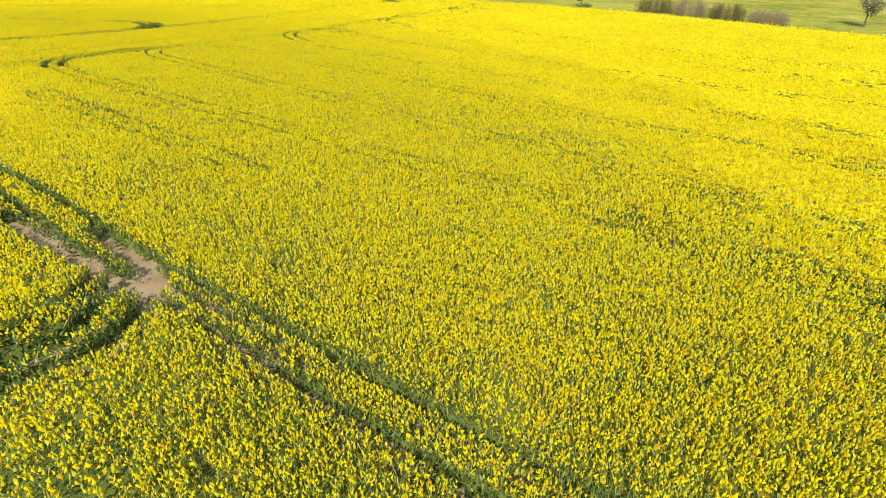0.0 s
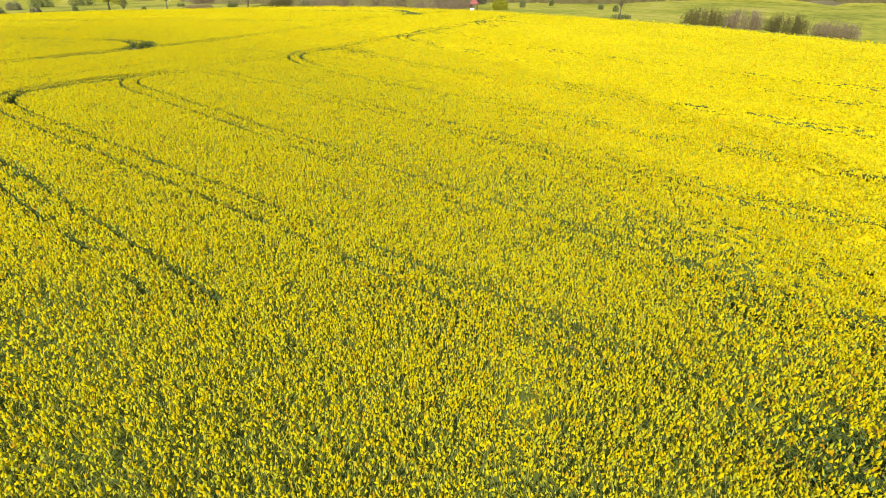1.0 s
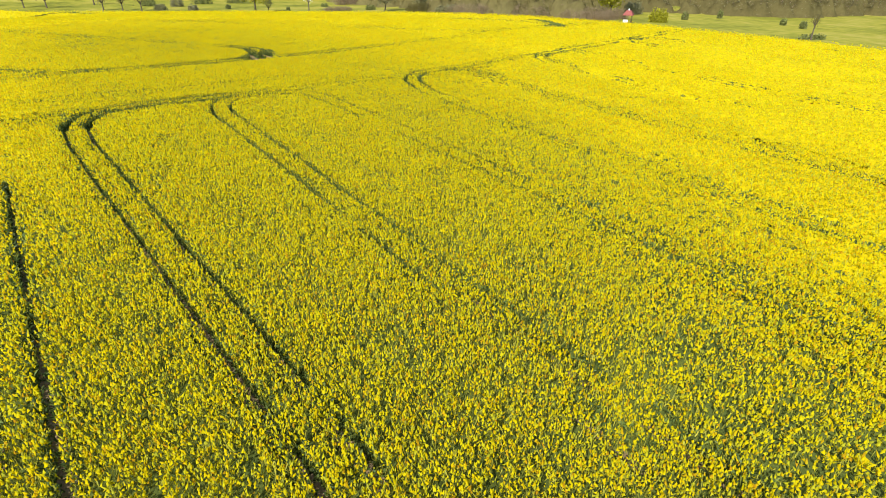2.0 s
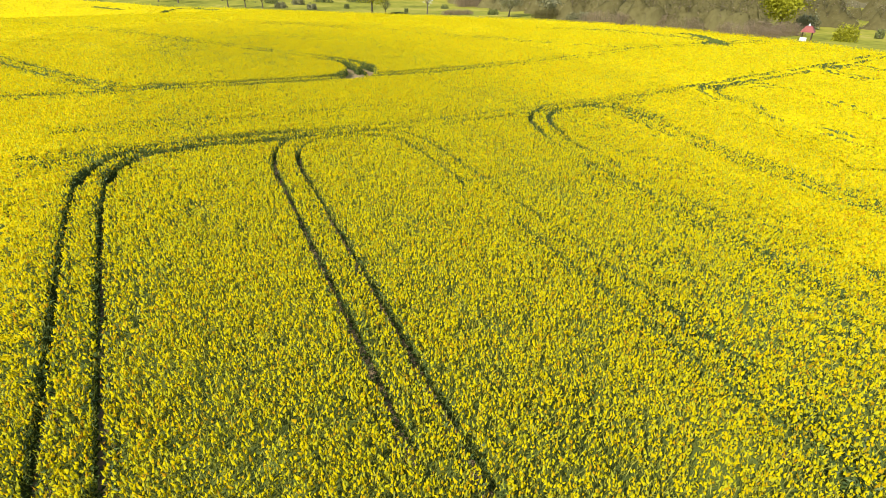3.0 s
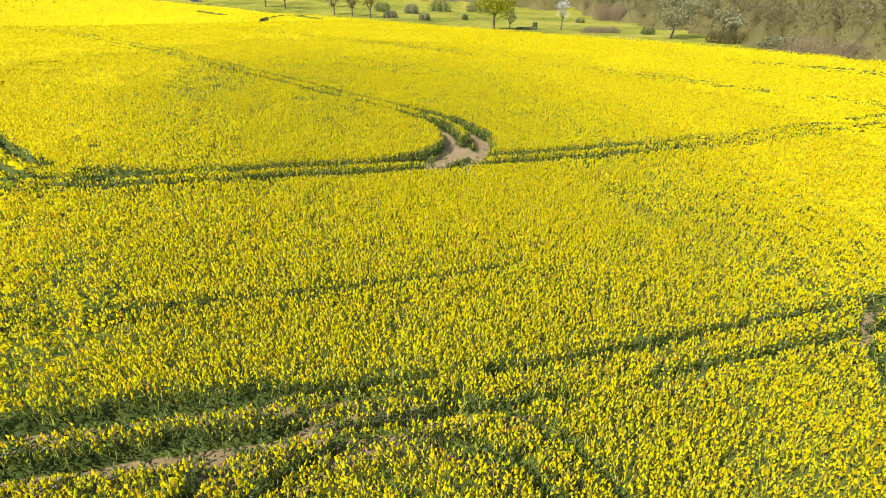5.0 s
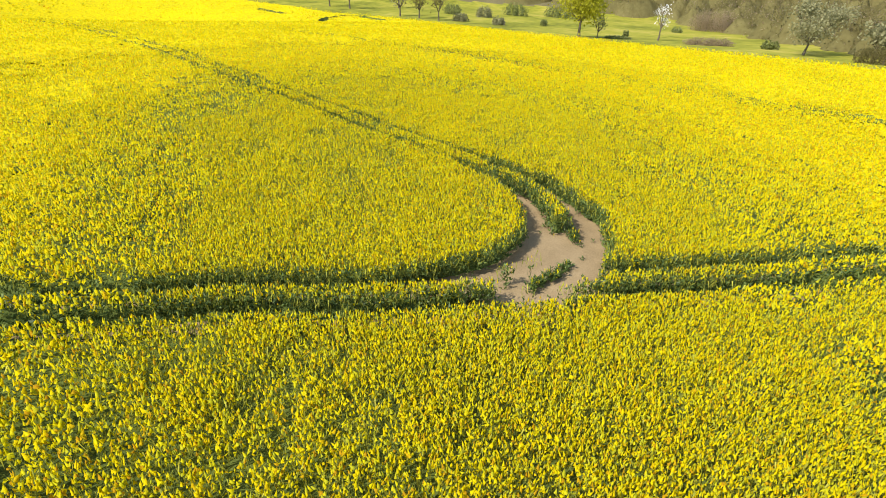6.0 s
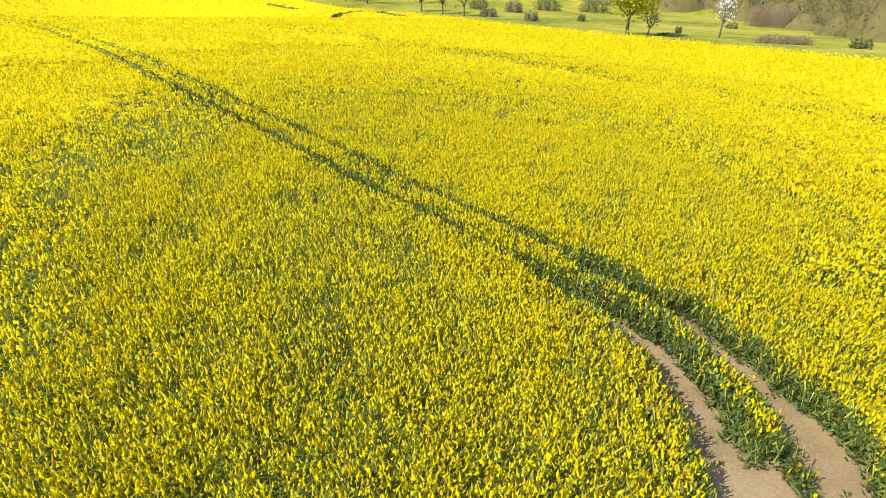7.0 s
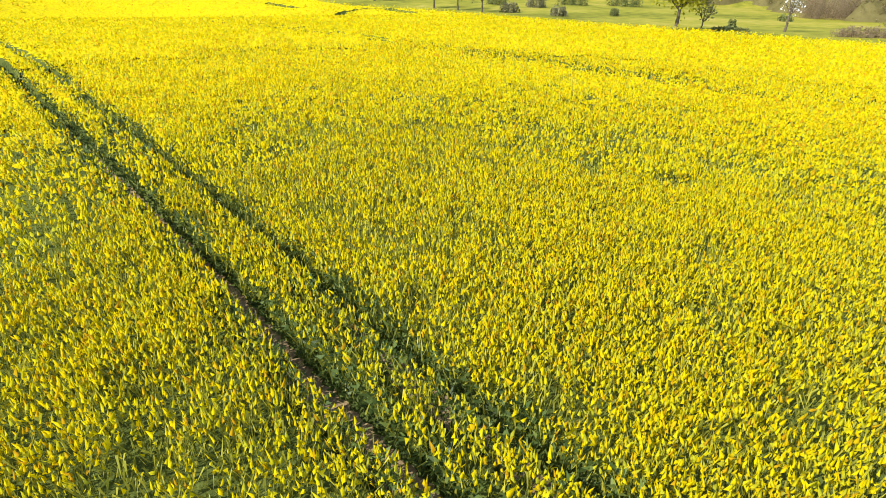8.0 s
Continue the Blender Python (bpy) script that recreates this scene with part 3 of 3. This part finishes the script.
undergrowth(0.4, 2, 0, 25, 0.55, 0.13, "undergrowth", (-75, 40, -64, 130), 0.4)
undergrowth(0.5, 2, 25, 42, 1.0, 0.0, "bloom_layer", (-95, 60, -64, 150))
undergrowth(0.9, 3, 41, 105, 1.14, -0.1, "bloom_layer", (-138, 150, -66, 200))
undergrowth(1.4, 4, 104, 190, 1.12, -0.1, "bloom_layer", (-200, 153, -66, 300))
undergrowth(3.0, 4, 178, 600, 1.0, 0.0, "bloom_layer", (-340, 153, -160, 335))


# ---- trees, bushes and the hut beyond the field ----
def limb(bm, a, b, ra, rb, sides=6):
    """A tapered round piece of wood from a to b."""
    a, b = Vector(a), Vector(b)
    way = (b - a).normalized()
    u = way.orthogonal().normalized()
    w = way.cross(u)
    rings = []
    for c, r in ((a, ra), (b, rb)):
        rings.append([bm.verts.new(c + (u * math.cos(2 * math.pi * k / sides) + w * math.sin(2 * math.pi * k / sides)) * r) for k in range(sides)])
    for k in range(sides):
        bm.faces.new((rings[0][k], rings[0][(k + 1) % sides], rings[1][(k + 1) % sides], rings[1][k]))
    bm.faces.new(rings[1])
    bm.faces.new(rings[0][::-1])


def tree(name, x, y, high, wide, leaf, count, size, label, category="tree", bole=0.28, lean=0.0, seed=0, twiggy=0.0):
    """A tapered trunk with limbs, and a crown of small leaf clumps with gaps."""
    rnd = random.Random(seed)
    gen = np.random.default_rng(seed)
    base = Vector((x, y, float(land(x, y)) - 0.1))
    root = tagged(new(name), label, category)
    root.location = base
    bm = bmesh.new()
    fork = Vector((lean * high * bole, 0, high * bole))
    r = high * 0.022
    limb(bm, (0, 0, 0), fork * 0.5 + Vector((rnd.uniform(-0.1, 0.1), rnd.uniform(-0.1, 0.1), 0)), r * 1.5, r, 8)
    limb(bm, fork * 0.5, fork, r, r * 0.85, 8)
    tips = []
    for k in range(7):
        t = 2 * math.pi * (k + rnd.uniform(-0.3, 0.3)) / 7
        out = wide * rnd.uniform(0.2, 0.42)
        tip = fork + Vector((math.cos(t) * out + lean * high * 0.3, math.sin(t) * out, high * (1 - bole) * rnd.uniform(0.3, 0.85)))
        mid = fork.lerp(tip, 0.5) + Vector((math.cos(t), math.sin(t), -0.4)) * out * 0.15
        limb(bm, fork * rnd.uniform(0.85, 1.0), mid, r * 0.6, r * 0.4, 5)
        limb(bm, mid, tip, r * 0.4, r * 0.1, 5)
        tips += [mid, tip]
        for _ in range(3):
            end = tip + Vector((rnd.uniform(-1, 1), rnd.uniform(-1, 1), rnd.uniform(-0.2, 1))) * wide * 0.2
            limb(bm, mid.lerp(tip, rnd.uniform(0.2, 0.9)), end, r * 0.2, r * 0.05, 4)
            tips.append(end)
    part("trunk", bm, BARK, root)
    centres = np.array([tuple(t) for t in tips])
    pick = centres[gen.integers(0, len(centres), count)]
    off = gen.normal(0, 1, (count, 3)) * np.array([wide * 0.115, wide * 0.115, high * 0.075])
    c = pick + off
    a = gen.normal(0, 1, c.shape)
    a /= np.linalg.norm(a, axis=1)[:, None]
    b = np.cross(a, gen.normal(0, 1, c.shape))
    b /= np.linalg.norm(b, axis=1)[:, None]
    s = size * gen.uniform(0.6, 1.4, (count, 1))
    slim = 1.0 - 0.8 * twiggy
    v = np.stack([c - a * s, c - b * s * 0.7 * slim, c + a * s, c + b * s * 0.7 * slim], 1).reshape(-1, 3)
    sheet("crown", v, np.arange(len(v)).reshape(-1, 4), [leaf], parent=root)
    return root


def bush(name, x, y, wide, deep, high, mat, count, size, label, seed=0, turn=0.0, category="bush", twiggy=0.0):
    """A few stems from the ground under a loose mound of leaves or twigs."""
    rnd, gen = random.Random(seed), np.random.default_rng(seed)
    root = tagged(new(name), label, category)
    root.location = (x, y, float(land(x, y)) - 0.05)
    root.rotation_euler = (0, 0, radians(turn))
    for _ in range(max(5, int(wide * 0.9))):
        px, py = rnd.uniform(-0.4, 0.4) * wide, rnd.uniform(-0.35, 0.35) * deep
        bm = bmesh.new()
        limb(bm, (px, py, 0), (px + rnd.uniform(-0.4, 0.4), py + rnd.uniform(-0.4, 0.4), high * rnd.uniform(0.6, 0.95)), 0.05, 0.015, 4)
        part("stem", bm, BARK, root)
    t, u = gen.uniform(0, 2 * math.pi, count), gen.uniform(0, 1, count)
    rr = gen.uniform(0.3, 1, count) ** 0.5
    lump = 0.75 + 0.35 * np.sin(t * 3 + seed) * np.cos(t * 5)
    c = np.stack([np.cos(t) * rr * wide / 2 * lump, np.sin(t) * rr * deep / 2 * lump, high * u * np.sqrt(np.maximum(0.06, 1 - rr**2 * 0.85)) * (0.8 + 0.3 * gen.random(count))], 1)
    a = gen.normal(0, 1, c.shape) + np.array([0, 0, 1.2 * twiggy])
    a /= np.linalg.norm(a, axis=1)[:, None]
    b = np.cross(a, gen.normal(0, 1, c.shape))
    b /= np.linalg.norm(b, axis=1)[:, None]
    s = size * gen.uniform(0.6, 1.4, (count, 1))
    slim = 1.0 - 0.8 * twiggy
    v = np.stack([c - a * s, c - b * s * 0.7 * slim, c + a * s, c + b * s * 0.7 * slim], 1).reshape(-1, 3)
    sheet("foliage", v, np.arange(len(v)).reshape(-1, 4), [mat], parent=root)
    return root


tree("broadleaf_tree", -25.5, 186, 12.5, 11.5, FRESH, 5200, 0.25, "tall tree with fresh yellow-green spring leaves beside the field", seed=1)
tree("young_tree", -21.5, 188, 5.5, 3.5, SILVER, 350, 0.22, "small sparse tree beside the tall yellow-green tree", seed=31, twiggy=0.3)
tree("blossom_tree", -8.2, 194, 7.6, 3.6, BLOSSOM, 260, 0.17, "slender tree with white blossom standing in the meadow", seed=2, bole=0.4, lean=0.06)
tree("willow_tree", 17, 170, 8.4, 8.2, SILVER, 3200, 0.2, "round grey-green willow with a leaning dark trunk", seed=3, lean=0.16)
tree("willow_tree", 28.5, 170, 6, 6, SILVER, 900, 0.28, "low grey-green willow at the woodland edge", seed=4, bole=0.2)
tree("broadleaf_tree", 86, 149.5, 14, 12.5, FRESH, 6500, 0.3, "broad tree in bright yellow-green leaf behind the shelter", seed=5, bole=0.2)
tree("young_tree", 109, 92, 6.5, 2.2, TWIG, 220, 0.2, "young leafless tree with a pale trunk on the field edge", seed=6, bole=0.5, twiggy=0.7)
tree("broadleaf_tree", 163, 38, 9, 7, SILVER, 1100, 0.3, "lone grey-green tree in the meadow", seed=7, bole=0.35, lean=0.1)
for k, (x, y, h, w, mat) in enumerate([(-69, 212, 9, 7, TWIG), (-77, 217, 9, 5, TWIG), (-85, 221, 10, 5.5, SILVER), (-111, 237, 11, 8, TWIG), (-120, 239, 10, 6, SILVER), (-98, 250, 11, 8, SILVER)]):
    tagged(tree("row_tree", x, y, h, w, mat, 700, 0.3, "sparse roadside tree just coming into leaf", seed=10 + k, twiggy=0.5), group="trees along the lane")

# Place, width, depth, height, foliage, how many leaves or twigs.
MEADOW_BUSHES = [
    (-63, 214, 5, 4, 2.8, SILVER, 500, "rounded green bush at the edge of the field"),
    (-62, 236, 7, 6, 4.0, SILVER, 600, "grey-green bush in the meadow"),
    (-51, 212, 5, 4, 2.6, SILVER, 450, "grey-green bush at the edge of the field"),
    (-74, 240, 7, 6, 4.0, GREEN, 600, "dark green bush among the meadow trees"),
    (-56, 255, 9, 7, 5.0, GREEN, 800, "dark green thicket in the meadow"),
    (-42, 262, 10, 7, 5.0, GREEN, 800, "dark green thicket in the meadow"),
    (-40, 222, 2.2, 2, 2.0, GREEN, 200, "small green bush alone in the meadow"),
    (-16, 204, 2, 2, 2.2, GREEN, 200, "small green bush alone in the meadow"),
    (-3, 236, 4, 3, 2.0, GREEN, 260, "low dark bush in the meadow"),
    (-17, 189, 7, 2, 0.9, GREEN, 300, "low dark scrub along the field edge"),
    (13, 180, 3.4, 3, 2.2, GREEN, 300, "green bush at the field edge"),
    (106, 140, 2.2, 2.2, 3.0, GREEN, 260, "small dark green conical bush"),
    (122, 146, 2.2, 2.2, 3.0, GREEN, 260, "small dark green conical bush"),
    (129, 126, 2.4, 2.2, 2.4, GREEN, 260, "small dark green conical bush"),
    (128, 117, 2.2, 2.2, 2.6, GREEN, 260, "small dark green conical bush"),
]
EDGE_SCRUB = [
    (8, 250, 17, 10, 7.5, ROSY, 3600, "wide rosy-brown leafless thicket"),
    (27, 162, 9, 5, 3.4, TWIG, 1300, "grey-brown leafless scrub at the woodland edge"),
    (35, 154, 8, 4, 3.0, SILVER, 900, "pale grey-green bush at the field edge"),
    (2, 184, 11, 4, 2.0, ROSY, 900, "low rosy-brown leafless scrub at the field edge"),
    (40, 145.5, 19, 6, 4.2, ROSY, 1500, "brown leafless hedge along the field"),
    (55, 139.5, 19, 6, 4.2, ROSY, 1500, "brown leafless hedge along the field"),
    (68, 134, 12, 5, 3.8, ROSY, 900, "pale rosy thicket beside the shelter"),
    (75, 133, 6, 4, 3.0, ROSY, 700, "pale rosy thicket beside the shelter"),
    (92, 131, 6, 5, 4.6, FRESH, 700, "light green bush beyond the shelter"),
]
HEDGES = [
    (110, 93, 8, 2.5, 1.6, GREEN, 400, "low dark hedge at the field edge"),
    (123, 75, 13, 7, 5.2, TWIG, 2200, "grey-brown leafless hedge along the field"),
    (128, 66.5, 13, 7, 5.6, ROSY, 2200, "rosy-brown leafless hedge along the field"),
    (133, 58, 13, 7, 5.4, TWIG, 2200, "grey-brown leafless hedge along the field"),
    (138.5, 49, 12, 6, 4.4, ROSY, 1900, "rosy-brown leafless hedge along the field"),
    (77, 138.5, 12, 5, 4.2, ROSY, 1500, "pale rosy thicket at the woodland edge"),
    (83, 140, 9, 5, 3.6, ROSY, 1200, "pale rosy thicket beyond the shelter"),
    (98, 158, 8, 6, 5.0, SILVER, 900, "pale grey-green bush at the woodland edge"),
    (118, 176, 8, 6, 5.0, SILVER, 900, "pale grey-green bush at the woodland edge"),
]
for k, (x, y, w, d, h, mat, n, label) in enumerate(MEADOW_BUSHES + EDGE_SCRUB + HEDGES):
    turn = math.degrees(math.atan2(-26, 17)) if x > 112 and "hedge" in label and w > 9 else -25 if mat is ROSY and 30 < x < 80 else 0
    bush("hedge" if "hedge" in label else "bush", x, y, w, d, h, mat, int(n * (3.6 if mat in (TWIG, ROSY) else 2.2)), 0.15 if mat in (TWIG, ROSY) else 0.2, label, seed=60 + k, turn=turn, twiggy=0.6 if mat in (TWIG, ROSY) else 0.0)


def woods(name, count, place, high, mats, label, seed, wisps=46):
    """Many bare trees close together, as one mass: trunks, a closed soft mass of crowns and single twigs over it."""
    gen = np.random.default_rng(seed)
    x, y = place(gen, count)
    z, count = land(x, y), len(x)
    h = high * gen.uniform(0.6, 1.2, count)
    root = tagged(new(name), label, "woodland", kind="stuff")
    t = gen.uniform(0, 2 * math.pi, count)
    u = np.stack([np.cos(t), np.sin(t), 0 * t], 1)
    foot, top = np.stack([x, y, z - 0.2], 1), np.stack([x + gen.normal(0, 0.4, count), y + gen.normal(0, 0.4, count), z + h * 0.9], 1)
    r = (h * 0.009)[:, None]
    quads = [np.stack([foot - q * r, foot + q * r, top + q * r * 0.2, top - q * r * 0.2], 1).reshape(-1, 3) for q in (u, np.cross(u, (0, 0, 1)))]
    v = np.vstack(quads)
    sheet("trunks", v, np.arange(len(v)).reshape(-1, 4), [BARK], parent=root)
    # The closed mass of the crowns: one uneven sheet of overlapping low domes.
    step = 1.6 if high < 12 else 2.6
    x0, y0 = x.min() - 8, y.min() - 8
    nx, ny = int((x.max() + 8 - x0) / step) + 1, int((y.max() + 8 - y0) / step) + 1
    mass = np.zeros((nx, ny))
    for px, py, tall in zip(x, y, h):
        i, j, k = int((px - x0) / step), int((py - y0) / step), int(0.42 * tall / step) + 1
        wx, wy = x0 + step * np.arange(max(i - k, 0), min(i + k + 2, nx)), y0 + step * np.arange(max(j - k, 0), min(j + k + 2, ny))
        dome = 0.8 * tall * (1 - (np.hypot(wx[:, None] - px, wy[None] - py) / (0.42 * tall)) ** 2)
        cut = mass[max(i - k, 0):min(i + k + 2, nx), max(j - k, 0):min(j + k + 2, ny)]
        np.maximum(cut, dome, out=cut)
    mx, my = np.meshgrid(x0 + step * np.arange(nx), y0 + step * np.arange(ny), indexing="ij")
    mz = land(mx, my) - 0.2 + mass * (0.62 + gen.normal(0, 0.17, mass.shape))
    f = grid_faces(nx, ny)
    f = f[(mass.ravel()[f] > 0.3).any(1)]
    used, back = np.unique(f, return_inverse=True)
    crowns = sheet("crowns", np.stack([mx.ravel(), my.ravel(), mz.ravel()], 1)[used], back.reshape(f.shape), [HAZEWOOD], parent=root)
    crowns.data.polygons.foreach_set("use_smooth", np.ones(len(f), bool))
    # Fine twigs and buds all over it.
    n = count * wisps
    hh = np.repeat(h, wisps)
    c = np.repeat(foot, wisps, 0) + gen.normal(0, 1, (n, 3)) * np.stack([hh * 0.2, hh * 0.2, 0 * hh], 1)
    i, j = np.clip(((c[:, 0] - x0) / step + 0.5).astype(int), 0, nx - 1), np.clip(((c[:, 1] - y0) / step + 0.5).astype(int), 0, ny - 1)
    c[:, 2] = land(c[:, 0], c[:, 1]) + mass[i, j] * gen.uniform(0.35, 1.1, n) + gen.uniform(0, 0.8, n)
    a = gen.normal(0, 0.8, c.shape) + np.array([0, 0, 0.5])
    a /= np.linalg.norm(a, axis=1)[:, None]
    b = np.cross(a, gen.normal(0, 1, c.shape))
    b /= np.linalg.norm(b, axis=1)[:, None]
    s = (hh * 0.036 * gen.uniform(0.6, 1.4, n))[:, None]
    v = np.stack([c - a * s, c + a * s * 0.6 - b * s * 0.3, c + a * s * 0.6 + b * s * 0.3], 1).reshape(-1, 3)
    sheet("branches", v, np.arange(len(v)).reshape(-1, 3), mats, gen.integers(0, len(mats), n), parent=root)


NEAR_WOOD = [(-70, 310), (-8, 290), (9, 262), (18, 220), (25, 180), (35, 151), (54, 141.5), (74, 135.5), (84, 156), (96, 172), (140, 220), (190, 300), (110, 430), (-70, 430)]


def near_wood(gen, n):
    far = gen.random(n * 6)
    x, y = gen.uniform(-70, 190, n * 6), 140 + 290 * far**1.4
    ok = inside(x, y, NEAR_WOOD) & ~in_field(x, y)
    return x[ok][:n], y[ok][:n]


def hill_wood(gen, n):
    ang = np.radians(gen.uniform(-38, 140, n * 3))
    far = 312 + 180 * gen.random(n * 3) ** 1.3 + 14 * np.sin(ang * 7)
    x, y = -10 + far * np.cos(ang), far * np.sin(ang)
    ok = ~in_field(x, y) & ~((x < -60) & (y < 300))
    return x[ok][:n], y[ok][:n]


woods("bare_woodland", 700, near_wood, 10, [TWIG, TWIG, TWIG, TWIG, TWIG, ROSY], "leafless grey-brown woodland beyond the field", 21, 250)
def east_wood(gen, n):
    edge = np.array(EAST_WOOD, float)
    seg = np.hypot(*np.diff(edge, axis=0).T)
    s = np.sort(gen.uniform(0, seg.sum(), n))
    run = np.concatenate([[0], np.cumsum(seg)])
    x, y = np.interp(s, run, edge[:, 0]), np.interp(s, run, edge[:, 1])
    out = 1 + (2 + 70 * gen.random(n) ** 1.8) / np.hypot(x, y)
    return x * out, y * out


woods("meadow_edge_woodland", 480, east_wood, 10, [TWIG, TWIG, TWIG, TWIG, ROSY, SILVER], "leafless brown woodland along the far edge of the meadow", 23, 160)
woods("hillside_woodland", 1200, hill_wood, 14, [TWIG, TWIG, TWIG, TWIG, GREEN], "mixed leafless and green woodland on the far hillside", 22, 50)


# The shelter with the red roof.
def shelter(x, y):
    root = tagged(new("picnic_shelter"), "open wooden shelter with a red pyramid roof and white board", "shelter")
    root.location = (x, y, float(land(x, y)))
    root.rotation_euler = (0, 0, radians(-35))
    for sx in (-1, 1):
        for sy in (-1, 1):
            bm = bmesh.new()
            limb(bm, (sx * 0.95, sy * 0.95, -0.1), (sx * 0.95, sy * 0.95, 2.45), 0.09, 0.08, 6)
            part("post", bm, PLANK, root)
    bm = bmesh.new()
    low = [bm.verts.new((sx * 1.4, sy * 1.4, 2.25)) for sx, sy in ((-1, -1), (1, -1), (1, 1), (-1, 1))]
    top = [bm.verts.new((sx * 0.6, sy * 0.6, 3.45)) for sx, sy in ((-1, -1), (1, -1), (1, 1), (-1, 1))]
    for k in range(4):
        bm.faces.new((low[k], low[(k + 1) % 4], top[(k + 1) % 4], top[k]))
    bm.faces.new(top)
    bm.faces.new(low[::-1])
    part("roof", bm, ROOFRED, root)
    bm = bmesh.new()
    limb(bm, (0, 0, 3.42), (0, 0, 3.95), 0.25, 0.06, 6)
    part("roof_cap", bm, WHITE, root)
    bm = bmesh.new()
    bmesh.ops.create_cube(bm, size=1, matrix=Matrix.Translation((-0.45, -1.3, 0.75)) @ Matrix.Diagonal((1.3, 0.06, 0.8, 1)))
    part("board", bm, WHITE, root, "plain white board")
    return root


shelter(80, 126)


# The dark car on the lane.
def parked_car(x, y, turn):
    root = tagged(new("parked_car"), "dark blue parked car with light windows on the lane", "car")
    root.location = (x, y, float(land(x, y)) + 0.02)
    root.rotation_euler = (0, 0, radians(turn))
    bm = bmesh.new()
    side = [(-2.1, 0.35), (-2.15, 0.75), (-1.95, 0.95), (1.0, 0.95), (2.05, 0.8), (2.15, 0.5), (2.05, 0.3)]
    rows = [[bm.verts.new((px, s * 0.86, pz)) for px, pz in side] for s in (-1, 1)]
    bm.faces.new(rows[0])
    bm.faces.new(rows[1][::-1])
    for k in range(len(side)):
        bm.faces.new((rows[0][k], rows[1][k], rows[1][(k + 1) % len(side)], rows[0][(k + 1) % len(side)]))
    bmesh.ops.recalc_face_normals(bm, faces=bm.faces)
    bmesh.ops.bevel(bm, geom=bm.edges[:], offset=0.06, segments=2, affect="EDGES")
    part("body", bm, CARBODY, root)
    bm = bmesh.new()
    low = [bm.verts.new(p) for p in ((-1.85, -0.8, 0.93), (0.95, -0.8, 0.93), (0.95, 0.8, 0.93), (-1.85, 0.8, 0.93))]
    top = [bm.verts.new(p) for p in ((-1.45, -0.62, 1.45), (0.2, -0.62, 1.45), (0.2, 0.62, 1.45), (-1.45, 0.62, 1.45))]
    for k in range(4):
        bm.faces.new((low[k], low[(k + 1) % 4], top[(k + 1) % 4], top[k]))
    bm.faces.new(top)
    part("windows", bm, GLASS, root)
    bm = bmesh.new()
    bmesh.ops.create_cube(bm, size=1, matrix=Matrix.Translation((-0.62, 0, 1.48)) @ Matrix.Diagonal((1.7, 1.26, 0.06, 1)))
    bmesh.ops.bevel(bm, geom=bm.edges[:], offset=0.02, segments=1, affect="EDGES")
    part("roof", bm, CARBODY, root)
    for px in (-1.35, 1.35):
        for s in (-1, 1):
            bm = bmesh.new()
            limb(bm, (px, s * 0.66, 0.31), (px, s * 0.88, 0.31), 0.32, 0.32, 14)
            wheel = part("wheel", bm, RUBBER, root)
            bm = bmesh.new()
            limb(bm, (px, s * 0.87, 0.31), (px, s * 0.9, 0.31), 0.18, 0.16, 10)
            part("rim", bm, WHITE, wheel)
    return root


parked_car(-152, 243, 35)
